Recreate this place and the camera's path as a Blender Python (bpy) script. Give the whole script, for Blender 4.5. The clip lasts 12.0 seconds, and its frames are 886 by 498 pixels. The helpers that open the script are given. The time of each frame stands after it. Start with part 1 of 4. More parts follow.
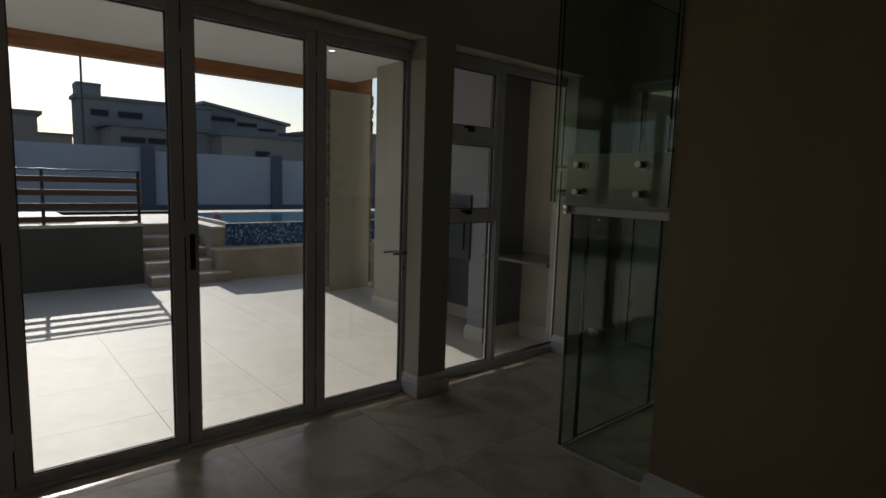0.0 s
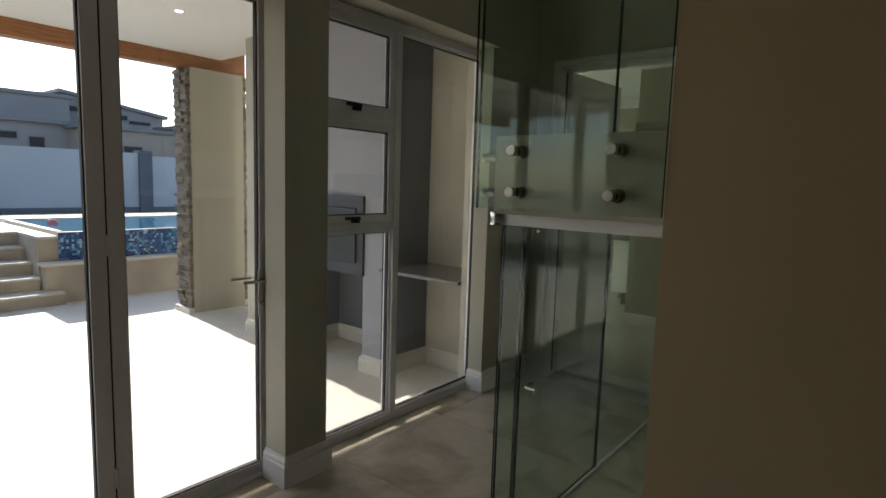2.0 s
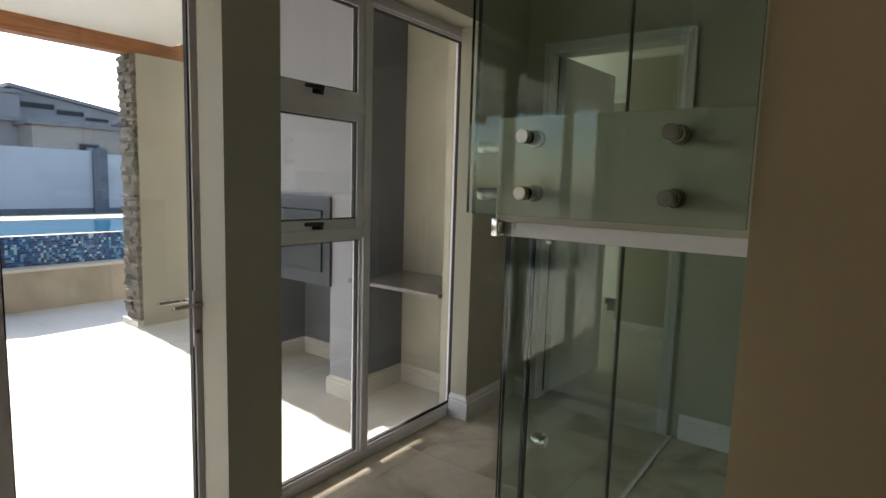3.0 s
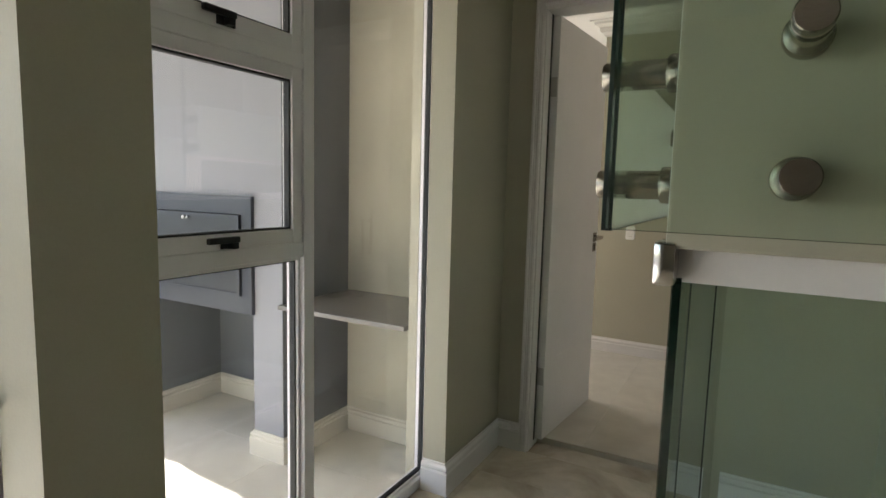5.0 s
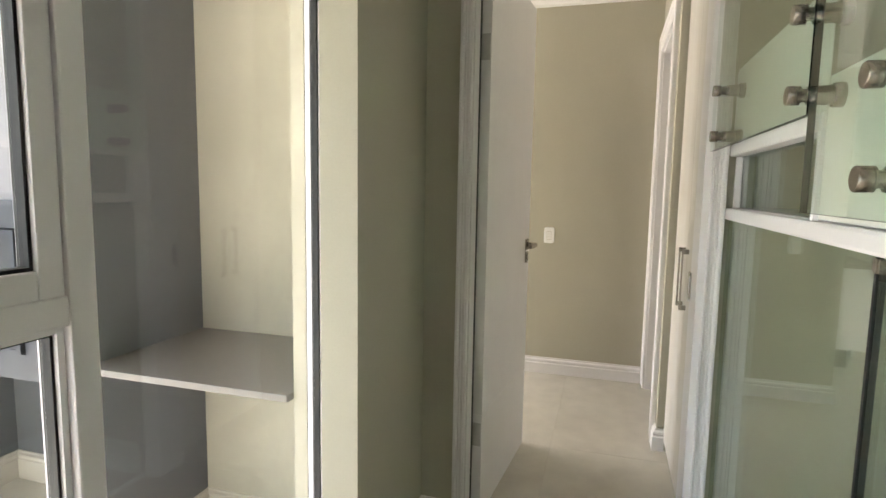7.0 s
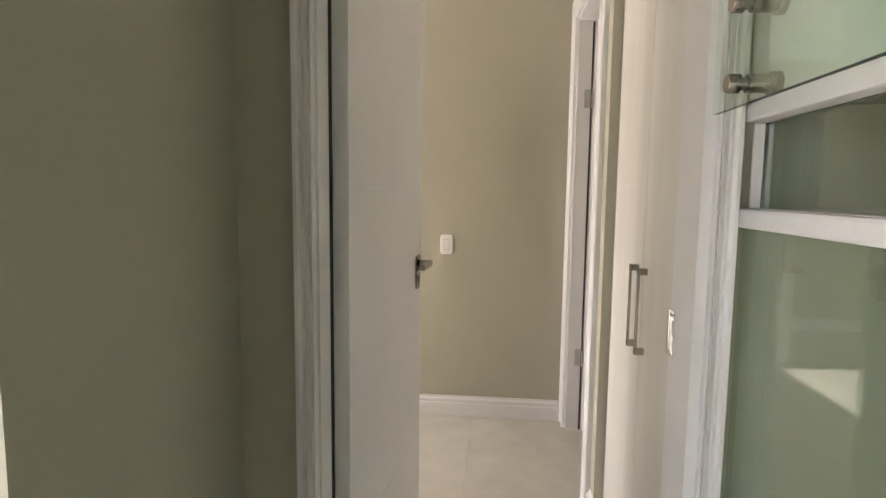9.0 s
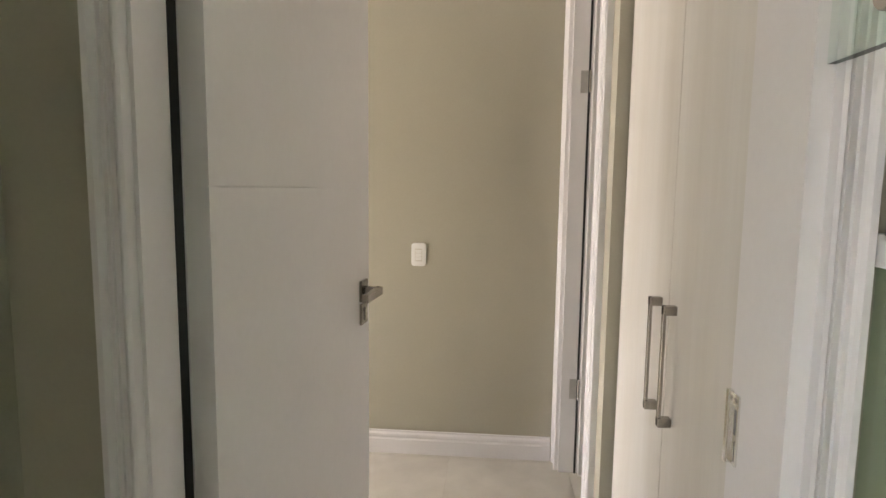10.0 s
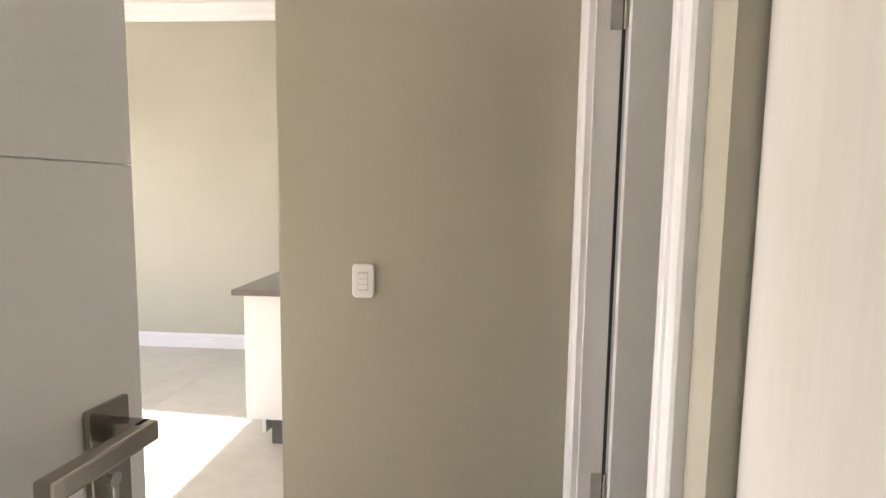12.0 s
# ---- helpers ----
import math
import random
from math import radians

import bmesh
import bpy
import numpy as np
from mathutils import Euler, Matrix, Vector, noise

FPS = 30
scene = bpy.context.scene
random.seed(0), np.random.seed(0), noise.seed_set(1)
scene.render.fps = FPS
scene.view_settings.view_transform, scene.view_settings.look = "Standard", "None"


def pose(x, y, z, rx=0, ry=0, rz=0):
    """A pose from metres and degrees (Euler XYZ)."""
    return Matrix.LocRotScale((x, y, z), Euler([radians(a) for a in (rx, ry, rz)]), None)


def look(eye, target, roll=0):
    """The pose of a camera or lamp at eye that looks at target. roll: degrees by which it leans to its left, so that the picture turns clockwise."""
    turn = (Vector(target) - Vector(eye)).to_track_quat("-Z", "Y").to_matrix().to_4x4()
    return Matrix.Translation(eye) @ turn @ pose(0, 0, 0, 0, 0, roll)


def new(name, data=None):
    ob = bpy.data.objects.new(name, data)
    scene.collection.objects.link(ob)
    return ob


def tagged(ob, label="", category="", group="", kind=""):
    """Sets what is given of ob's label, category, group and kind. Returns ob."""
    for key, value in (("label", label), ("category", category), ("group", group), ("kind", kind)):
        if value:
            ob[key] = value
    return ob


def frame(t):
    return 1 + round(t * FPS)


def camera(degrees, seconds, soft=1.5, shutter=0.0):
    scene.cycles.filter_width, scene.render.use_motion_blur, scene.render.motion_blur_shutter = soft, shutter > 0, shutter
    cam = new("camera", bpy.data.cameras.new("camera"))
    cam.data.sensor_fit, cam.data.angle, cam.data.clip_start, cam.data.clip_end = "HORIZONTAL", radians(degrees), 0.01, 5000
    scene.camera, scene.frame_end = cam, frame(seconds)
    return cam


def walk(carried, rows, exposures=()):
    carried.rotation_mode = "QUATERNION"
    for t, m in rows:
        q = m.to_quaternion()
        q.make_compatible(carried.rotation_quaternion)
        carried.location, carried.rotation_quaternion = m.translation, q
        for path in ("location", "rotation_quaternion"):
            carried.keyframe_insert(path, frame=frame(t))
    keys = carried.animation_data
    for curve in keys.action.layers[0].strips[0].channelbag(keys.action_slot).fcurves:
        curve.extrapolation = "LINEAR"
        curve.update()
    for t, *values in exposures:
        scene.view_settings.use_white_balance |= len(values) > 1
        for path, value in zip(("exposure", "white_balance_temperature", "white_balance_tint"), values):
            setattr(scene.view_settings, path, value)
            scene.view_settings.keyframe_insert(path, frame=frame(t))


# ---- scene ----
cam = camera(77.2, 12.0)
PATH = [
    (0, (-0.007, -0.234, 1.485), (-1.512, 1.061, 1.245), 1.8),
    (0.5, (-0.217, -0.043, 1.491), (-1.678, 1.302, 1.252), 1.7),
    (1, (-0.4, 0.135, 1.48), (-1.782, 1.562, 1.246), 1.8),
    (1.5, (-0.562, 0.351, 1.476), (-1.881, 1.837, 1.245), 1.9),
    (2, (-0.727, 0.55, 1.474), (-1.982, 2.09, 1.244), 1.8),
    (2.5, (-0.898, 0.73, 1.469), (-2.11, 2.304, 1.241), 1.8),
    (3, (-1.073, 0.916, 1.471), (-2.25, 2.516, 1.241), 1.7),
    (5, (-1.768, 1.549, 1.44), (-2.727, 3.29, 1.216), 1.5),
    (5.5, (-1.922, 1.706, 1.435), (-2.768, 3.505, 1.214), 1.3),
    (6, (-2.04, 1.886, 1.428), (-2.782, 3.73, 1.204), 1.3),
    (6.5, (-2.142, 2.08, 1.429), (-2.806, 3.953, 1.204), 1.1),
    (7, (-2.237, 2.263, 1.428), (-2.801, 4.169, 1.208), 1.0),
    (9, (-2.344, 3.145, 1.403), (-2.541, 5.125, 1.197), 0.7),
    (9.5, (-2.308, 3.399, 1.41), (-2.484, 5.38, 1.2), 0.6),
    (10, (-2.291, 3.665, 1.419), (-2.459, 5.646, 1.206), 0.7),
    (10.5, (-2.262, 3.906, 1.411), (-2.415, 5.889, 1.196), 0.5),
    (11, (-2.24, 4.144, 1.411), (-2.386, 6.127, 1.194), 0.6),
    (11.5, (-2.234, 4.371, 1.411), (-2.383, 6.354, 1.197), 0.8),
    (12, (-2.242, 4.615, 1.396), (-2.392, 6.598, 1.187), 0.8),
]

# exposure follows the clip's camera, which starts dark against the daylight
EXPOSURES = [(t, s, k, 14 if t < 9 else 19) for t, s, k in ((0.0, -0.6, 6500), (0.5, -0.2, 6500), (1.0, 0.55, 6500), (1.5, 1.0, 6500), (2.0, 1.2, 6500), (3.0, 1.75, 6500), (5.0, 2.45, 6450), (6.0, 2.88, 6450), (7.0, 3.28, 6500), (9.0, 3.2, 6500), (10.5, 3.15, 6420), (12.0, 3.22, 6350))]
walk(cam, [(t, look(eye, target, roll)) for t, eye, target, roll in PATH], EXPOSURES)

# ---- world and sun ----
SUN_EL, SUN_DIR = 31.1, Vector((-1.0, 0.09, 0.0)).normalized()
world = bpy.data.worlds.new("world")
scene.world = world
world.use_nodes = True
wn = world.node_tree.nodes
sky = wn.new("ShaderNodeTexSky")
sky.sky_type, sky.sun_disc = "NISHITA", False
sky.sun_elevation = radians(SUN_EL)
sky.sun_rotation = math.atan2(SUN_DIR.x, SUN_DIR.y)
wn["Background"].inputs["Strength"].default_value = 0.15
world.node_tree.links.new(sky.outputs[0], wn["Background"].inputs["Color"])
sun = new("sun", bpy.data.lights.new("sun", "SUN"))
sun.data.energy, sun.data.angle, sun.data.color = 4.5, radians(0.5), (1.0, 0.95, 0.87)
sd = Vector((SUN_DIR.x * math.cos(radians(SUN_EL)), SUN_DIR.y * math.cos(radians(SUN_EL)), math.sin(radians(SUN_EL))))
sun.matrix_world = look(sd * 20, (0, 0, 0))

# Fill lamp added in the kitchen door opening, tops up the sky's light.
daylight = new("kitchen_door_fill", bpy.data.lights.new("kitchen_door_fill", "AREA"))
daylight.data.shape, daylight.data.size, daylight.data.size_y = "RECTANGLE", 3.0, 1.95
daylight.data.energy, daylight.data.color = 5.5, (1.0, 0.98, 0.93)
daylight.matrix_world = look((-6.86, 6.42, 1.08), (0, 6.42, 1.08))


# ---- materials ----
def nodes_of(name):
    m = bpy.data.materials.new(name)
    m.use_nodes = True
    t = m.node_tree
    return m, t.nodes, t.links, t.nodes["Principled BSDF"]


def surface(name, col, rough=0.5, metal=0.0, vary=0.06, scale=3.0, fine=60.0, bump=0.05, stretch=(1, 1, 1), per_piece=0.0, spec=0.5, col2=None, dirt=0.0):
    """Paint, plaster, stone or wood: broad and fine variation of one colour, with fine relief."""
    m, n, l, b = nodes_of(name)
    tc = n.new("ShaderNodeTexCoord")
    mp = n.new("ShaderNodeMapping")
    mp.inputs["Scale"].default_value = stretch
    l.new(tc.outputs["Object"], mp.inputs["Vector"])
    broad, small = n.new("ShaderNodeTexNoise"), n.new("ShaderNodeTexNoise")
    broad.inputs["Scale"].default_value, broad.inputs["Detail"].default_value = scale, 5
    small.inputs["Scale"].default_value, small.inputs["Detail"].default_value = fine, 3
    l.new(mp.outputs[0], broad.inputs["Vector"]); l.new(mp.outputs[0], small.inputs["Vector"])
    ramp = n.new("ShaderNodeValToRGB")
    c2 = col2 or tuple(max(0.0, c * (1 - 2.5 * vary)) for c in col)
    c1 = tuple(min(1.0, c * (1 + vary)) for c in col)
    ramp.color_ramp.elements[0].color, ramp.color_ramp.elements[1].color = (*c2, 1), (*c1, 1)
    ramp.color_ramp.elements[0].position, ramp.color_ramp.elements[1].position = 0.3, 0.68
    l.new(broad.outputs["Fac"], ramp.inputs["Fac"])
    mix = n.new("ShaderNodeMixRGB")
    mix.blend_type, mix.inputs["Fac"].default_value = "MULTIPLY", min(0.8, vary * 2.5 + dirt)
    l.new(ramp.outputs["Color"], mix.inputs["Color1"]); l.new(small.outputs["Fac"], mix.inputs["Color2"])
    gain = n.new("ShaderNodeHueSaturation")
    gain.inputs["Value"].default_value = 1 + min(0.8, vary * 2.5 + dirt) * 0.5
    l.new(mix.outputs[0], gain.inputs["Color"])
    if per_piece:
        oi, mr = n.new("ShaderNodeObjectInfo"), n.new("ShaderNodeMapRange")
        base = gain.inputs["Value"].default_value
        mr.inputs["To Min"].default_value, mr.inputs["To Max"].default_value = base * (1 - per_piece), base * (1 + per_piece)
        l.new(oi.outputs["Random"], mr.inputs["Value"]); l.new(mr.outputs[0], gain.inputs["Value"])
    l.new(gain.outputs[0], b.inputs["Base Color"])
    b.inputs["Metallic"].default_value = metal
    b.inputs["Specular IOR Level"].default_value = spec
    rr = n.new("ShaderNodeMapRange")
    rr.inputs["To Min"].default_value, rr.inputs["To Max"].default_value = rough * 0.85, min(1.0, rough * 1.15)
    l.new(broad.outputs["Fac"], rr.inputs["Value"]); l.new(rr.outputs[0], b.inputs["Roughness"])
    if bump:
        bp = n.new("ShaderNodeBump")
        bp.inputs["Strength"].default_value, bp.inputs["Distance"].default_value = bump, 0.01
        l.new(small.outputs["Fac"], bp.inputs["Height"]); l.new(bp.outputs[0], b.inputs["Normal"])
    return m


def glass(name, tint, base=0.055):
    """Clear sheet glass: tinted straight passage, mirror gloss that grows to grazing."""
    m, n, l, b = nodes_of(name)
    n.remove(b)
    tr, gl, lw, mx = n.new("ShaderNodeBsdfTransparent"), n.new("ShaderNodeBsdfGlossy"), n.new("ShaderNodeLayerWeight"), n.new("ShaderNodeMixShader")
    lw.inputs["Blend"].default_value = 0.5
    pw, fr = n.new("ShaderNodeMath"), n.new("ShaderNodeMath")
    pw.operation, pw.inputs[1].default_value = "POWER", 5.0
    fr.operation, fr.inputs[1].default_value, fr.inputs[2].default_value = "MULTIPLY_ADD", 1 - base, base
    l.new(lw.outputs["Facing"], pw.inputs[0]); l.new(pw.outputs[0], fr.inputs[0])
    tr.inputs["Color"].default_value = (*tint, 1)
    gl.inputs["Roughness"].default_value = 0.0
    l.new(fr.outputs[0], mx.inputs[0]); l.new(tr.outputs[0], mx.inputs[1]); l.new(gl.outputs[0], mx.inputs[2])
    l.new(mx.outputs[0], n["Material Output"].inputs["Surface"])
    return m


def glow(name, col, strength):
    m, n, l, b = nodes_of(name)
    b.inputs["Emission Color"].default_value, b.inputs["Emission Strength"].default_value = (*col, 1), strength
    return m


def marble(name, base, vein, rough, scale=1.4):
    m, n, l, b = nodes_of(name)
    tc, oi, add = n.new("ShaderNodeTexCoord"), n.new("ShaderNodeObjectInfo"), n.new("ShaderNodeVectorMath")
    add.operation = "ADD"
    sc = n.new("ShaderNodeVectorMath"); sc.operation = "SCALE"; sc.inputs["Scale"].default_value = 37.0
    cmb = n.new("ShaderNodeCombineXYZ")
    for k in (0, 1, 2):
        l.new(oi.outputs["Random"], cmb.inputs[k])
    l.new(cmb.outputs[0], sc.inputs[0]); l.new(tc.outputs["Object"], add.inputs[0]); l.new(sc.outputs[0], add.inputs[1])
    w = n.new("ShaderNodeTexNoise"); w.inputs["Scale"].default_value = scale; w.inputs["Detail"].default_value = 9; w.inputs["Distortion"].default_value = 1.8
    f = n.new("ShaderNodeTexNoise"); f.inputs["Scale"].default_value = scale * 12; f.inputs["Detail"].default_value = 4
    l.new(add.outputs[0], w.inputs["Vector"]); l.new(add.outputs[0], f.inputs["Vector"])
    r = n.new("ShaderNodeValToRGB")
    mid = tuple((a * 0.75 + c * 0.25) for a, c in zip(base, vein))
    r.color_ramp.elements[0].color, r.color_ramp.elements[0].position = (*vein, 1), 0.33
    r.color_ramp.elements[1].color, r.color_ramp.elements[1].position = (*base, 1), 0.66
    e = r.color_ramp.elements.new(0.48); e.color = (*mid, 1)
    e = r.color_ramp.elements.new(0.52); e.color = (*base, 1)
    l.new(w.outputs["Fac"], r.inputs["Fac"])
    mx = n.new("ShaderNodeMixRGB"); mx.blend_type = "MULTIPLY"; mx.inputs[0].default_value = 0.25
    l.new(r.outputs[0], mx.inputs[1]); l.new(f.outputs["Fac"], mx.inputs[2])
    l.new(mx.outputs[0], b.inputs["Base Color"])
    b.inputs["Roughness"].default_value = rough
    return m


SAGE = surface("sage_paint", (0.425, 0.40, 0.315), 0.55, vary=0.03, scale=1.2, fine=140, bump=0.06)
LANDING = surface("pale_landing_side", (0.76, 0.755, 0.70), 0.45, vary=0.03, scale=1.2, fine=140, bump=0.04)
TAN = surface("tan_wall", (0.32, 0.235, 0.13), 0.6, vary=0.04, scale=1.2, fine=140, bump=0.06)
SAGE_EXT = surface("sage_exterior_paint", (0.42, 0.395, 0.33), 0.7, vary=0.04, scale=1.0, fine=90, bump=0.03)
CREAM = surface("cream_plaster", (0.47, 0.44, 0.355), 0.8, vary=0.08, scale=1.6, fine=40, bump=0.04)
DARKWALL = surface("dark_grey_wall", (0.125, 0.13, 0.14), 0.75, vary=0.03, scale=1.0, fine=60, bump=0.02)
GREYWALL = surface("grey_exterior_paint", (0.25, 0.25, 0.28), 0.75, vary=0.03, scale=1.0, fine=60, bump=0.02)
WHITE = surface("white_paint", (0.76, 0.735, 0.73), 0.35, vary=0.02, scale=2, fine=80, bump=0.02)
DOORW = surface("white_door_paint", (0.78, 0.76, 0.745), 0.38, vary=0.02, scale=2, fine=50, bump=0.03)
CEIL = surface("ceiling_paint", (0.80, 0.79, 0.76), 0.85, vary=0.02, scale=2, fine=80, bump=0.03)
ALU = surface("powder_coated_aluminium", (0.78, 0.745, 0.79), 0.38, vary=0.02, scale=3, fine=300, bump=0.01)
GASKET = surface("black_rubber", (0.012, 0.012, 0.013), 0.6, vary=0.02, bump=0)
BLACK = surface("black_metal", (0.02, 0.02, 0.022), 0.35, vary=0.05, bump=0)
CHROME = surface("chrome", (0.78, 0.77, 0.75), 0.12, metal=1, vary=0.01, bump=0)
STEEL = surface("brushed_steel", (0.38, 0.35, 0.31), 0.24, metal=1, vary=0.04, scale=20, fine=300, bump=0.02)
HINGE = surface("satin_steel_hinge", (0.52, 0.50, 0.47), 0.4, metal=0.6, vary=0.04, scale=20, fine=300, bump=0.02)
BRAAI = surface("grey_steel_paint", (0.036, 0.039, 0.052), 0.42, vary=0.05, scale=4, fine=200, bump=0.03)
BRAAI_DARK = surface("dark_steel", (0.028, 0.03, 0.036), 0.45, metal=0.0, vary=0.1, scale=6, fine=200, bump=0.02)
CUP = surface("cream_wood_grain", (0.70, 0.675, 0.635), 0.42, vary=0.04, scale=1.1, fine=14, bump=0.015, stretch=(5, 5, 0.45), col2=(0.60, 0.555, 0.48))
CABINET = surface("white_lacquer", (0.80, 0.79, 0.77), 0.25, vary=0.01, bump=0)
STONETOP = surface("taupe_quartz", (0.16, 0.14, 0.127), 0.22, vary=0.05, scale=40, fine=250, bump=0.01)
PLINTH = surface("dark_plinth", (0.16, 0.155, 0.15), 0.5, vary=0.04, bump=0.02)
SHELF = surface("grey_granite", (0.175, 0.16, 0.147), 0.22, vary=0.05, scale=30, fine=220, bump=0.01)
WOOD = surface("stained_timber", (0.36, 0.15, 0.055), 0.5, vary=0.18, scale=5, fine=30, bump=0.15, stretch=(9, 0.6, 9), col2=(0.20, 0.075, 0.03))
SLAT = surface("dark_timber_slat", (0.11, 0.055, 0.035), 0.5, vary=0.15, scale=5, fine=30, bump=0.1, stretch=(9, 0.6, 9))
RENDER = surface("dark_green_grey_render", (0.085, 0.09, 0.08), 0.85, vary=0.08, scale=1.5, fine=80, bump=0.15)
BEIGE_TILE = surface("beige_stone_tile", (0.43, 0.37, 0.29), 0.5, vary=0.12, scale=2.2, fine=50, bump=0.05, per_piece=0.06)
COPING = surface("pale_coping", (0.62, 0.58, 0.50), 0.6, vary=0.05, scale=2, fine=90, bump=0.05)
STONE = surface("split_stone", (0.25, 0.21, 0.165), 0.8, vary=0.25, scale=9, fine=70, bump=0.5, per_piece=0.45, dirt=0.2)
GRASS = surface("lawn", (0.07, 0.10, 0.03), 0.9, vary=0.3, scale=3, fine=60, bump=0.6)
EARTH = surface("ground_earth", (0.22, 0.19, 0.15), 0.95, vary=0.15, scale=0.5, fine=10, bump=0.3)
BWALL = surface("pale_grey_boundary_paint", (0.50, 0.51, 0.54), 0.85, vary=0.04, scale=0.8, fine=50, bump=0.1)
BPIER = surface("slate_grey_paint", (0.13, 0.14, 0.17), 0.85, vary=0.05, scale=1, fine=50, bump=0.1)
HOUSE_A = surface("grey_house_render", (0.24, 0.235, 0.24), 0.9, vary=0.06, scale=0.6, fine=20, bump=0.1)
HOUSE_B = surface("taupe_house_render", (0.30, 0.265, 0.23), 0.9, vary=0.06, scale=0.6, fine=20, bump=0.1)
ROOF = surface("roof_sheeting", (0.16, 0.16, 0.17), 0.6, vary=0.06, scale=2, fine=30, bump=0.1)
DARKGLASS = surface("dark_window_glass", (0.012, 0.013, 0.018), 0.3, vary=0.05, bump=0, spec=0.2)
FLOOR_IN = marble("beige_marble_tile", (0.64, 0.575, 0.475), (0.42, 0.36, 0.28), 0.24)
FLOOR_KIT = marble("cream_porcelain_tile", (0.60, 0.565, 0.49), (0.54, 0.50, 0.43), 0.28, 0.8)
FLOOR_OUT = marble("pale_porcelain_paver", (0.76, 0.72, 0.63), (0.70, 0.66, 0.58), 0.55, 0.8)
GROUT = surface("grout", (0.42, 0.37, 0.30), 0.9, vary=0.05, bump=0.02)
GROUT_KIT = surface("pale_tile_grout", (0.44, 0.40, 0.33), 0.9, vary=0.05, bump=0.02)
MOSAIC = [surface("mosaic_blue_%s" % k, c, 0.15, vary=0.05, bump=0) for k, c in
          (("deep", (0.012, 0.05, 0.17)), ("mid", (0.03, 0.13, 0.33)), ("light", (0.12, 0.32, 0.52)), ("pale", (0.35, 0.55, 0.66)))]
PLASTIC = surface("white_plastic", (0.82, 0.81, 0.78), 0.3, vary=0.01, bump=0)
PINK = surface("pink_plastic", (0.6, 0.15, 0.17), 0.4, vary=0.02, bump=0)
LAMP = glow("downlight_glow", (1.0, 0.85, 0.65), 7.0)
CLEAR = glass("clear_glass", (0.93, 0.95, 0.95))
GREEN = glass("green_toughened_glass", (0.895, 0.952, 0.912), 0.036)
EDGE = surface("green_glass_edge", (0.002, 0.016, 0.012), 0.25, vary=0.1, bump=0)


def water_material():
    m, n, l, b = nodes_of("pool_water")
    b.inputs["Base Color"].default_value = (0.012, 0.12, 0.21, 1)
    b.inputs["Roughness"].default_value = 0.04
    t, bp = n.new("ShaderNodeTexNoise"), n.new("ShaderNodeBump")
    t.inputs["Scale"].default_value = 5.0
    bp.inputs["Strength"].default_value, bp.inputs["Distance"].default_value = 0.35, 0.03
    tc = n.new("ShaderNodeTexCoord")
    l.new(tc.outputs["Object"], t.inputs["Vector"]); l.new(t.outputs["Fac"], bp.inputs["Height"]); l.new(bp.outputs[0], b.inputs["Normal"])
    return m


WATER = water_material()

# ---- building helpers ----
ORG = {}


def thing(name, x, y, z, label="", category="", group="", kind=""):
    ob = new(name)
    ob.location = (x, y, z)
    ob.empty_display_size = 0.05
    ORG[ob] = Vector((x, y, z))
    return tagged(ob, label, category, group, kind)


def part(name, bm, material, parent=None, label="", category="", group="", kind="", smooth=False):
    """Links a bmesh, drawn in world places, as one mesh under its thing or part."""
    org = ORG.get(parent, Vector((0, 0, 0)))
    if org.length:
        bmesh.ops.translate(bm, verts=bm.verts, vec=-org)
    me = bpy.data.meshes.new(name)
    bmesh.ops.recalc_face_normals(bm, faces=bm.faces)
    bm.to_mesh(me)
    bm.free()
    for m in (material if isinstance(material, (list, tuple)) else (material,)):
        me.materials.append(m)
    if smooth:
        for p in me.polygons:
            p.use_smooth = True
        me.set_sharp_from_angle(angle=radians(35))
    ob = new(name, me)
    ob.parent = parent
    ORG[ob] = org
    return tagged(ob, label, category, group, kind)


def box(bm, x0, y0, z0, x1, y1, z1, bevel=0.0, mi=0):
    x0, x1, y0, y1, z0, z1 = min(x0, x1), max(x0, x1), min(y0, y1), max(y0, y1), min(z0, z1), max(z0, z1)
    r = bmesh.ops.create_cube(bm, size=1)
    for v in r["verts"]:
        v.co = Vector(((x0 + x1) / 2 + v.co.x * (x1 - x0), (y0 + y1) / 2 + v.co.y * (y1 - y0), (z0 + z1) / 2 + v.co.z * (z1 - z0)))
    fs = {f for v in r["verts"] for f in v.link_faces}
    for f in fs:
        f.material_index = mi
    if bevel:
        es = {e for v in r["verts"] for e in v.link_edges}
        bmesh.ops.bevel(bm, geom=list(es), offset=min(bevel, (x1 - x0) / 3, (y1 - y0) / 3, (z1 - z0) / 3), segments=2, affect="EDGES", profile=0.6)
    return bm


def B(*a, **k):
    return box(bmesh.new(), *a, **k)


def cyl(bm, p, q, r, seg=20, r2=None):
    p, q = Vector(p), Vector(q)
    m = Matrix.Translation((p + q) / 2) @ (q - p).to_track_quat("Z", "Y").to_matrix().to_4x4()
    bmesh.ops.create_cone(bm, cap_ends=True, segments=seg, radius1=r, radius2=r if r2 is None else r2, depth=(q - p).length, matrix=m)
    return bm


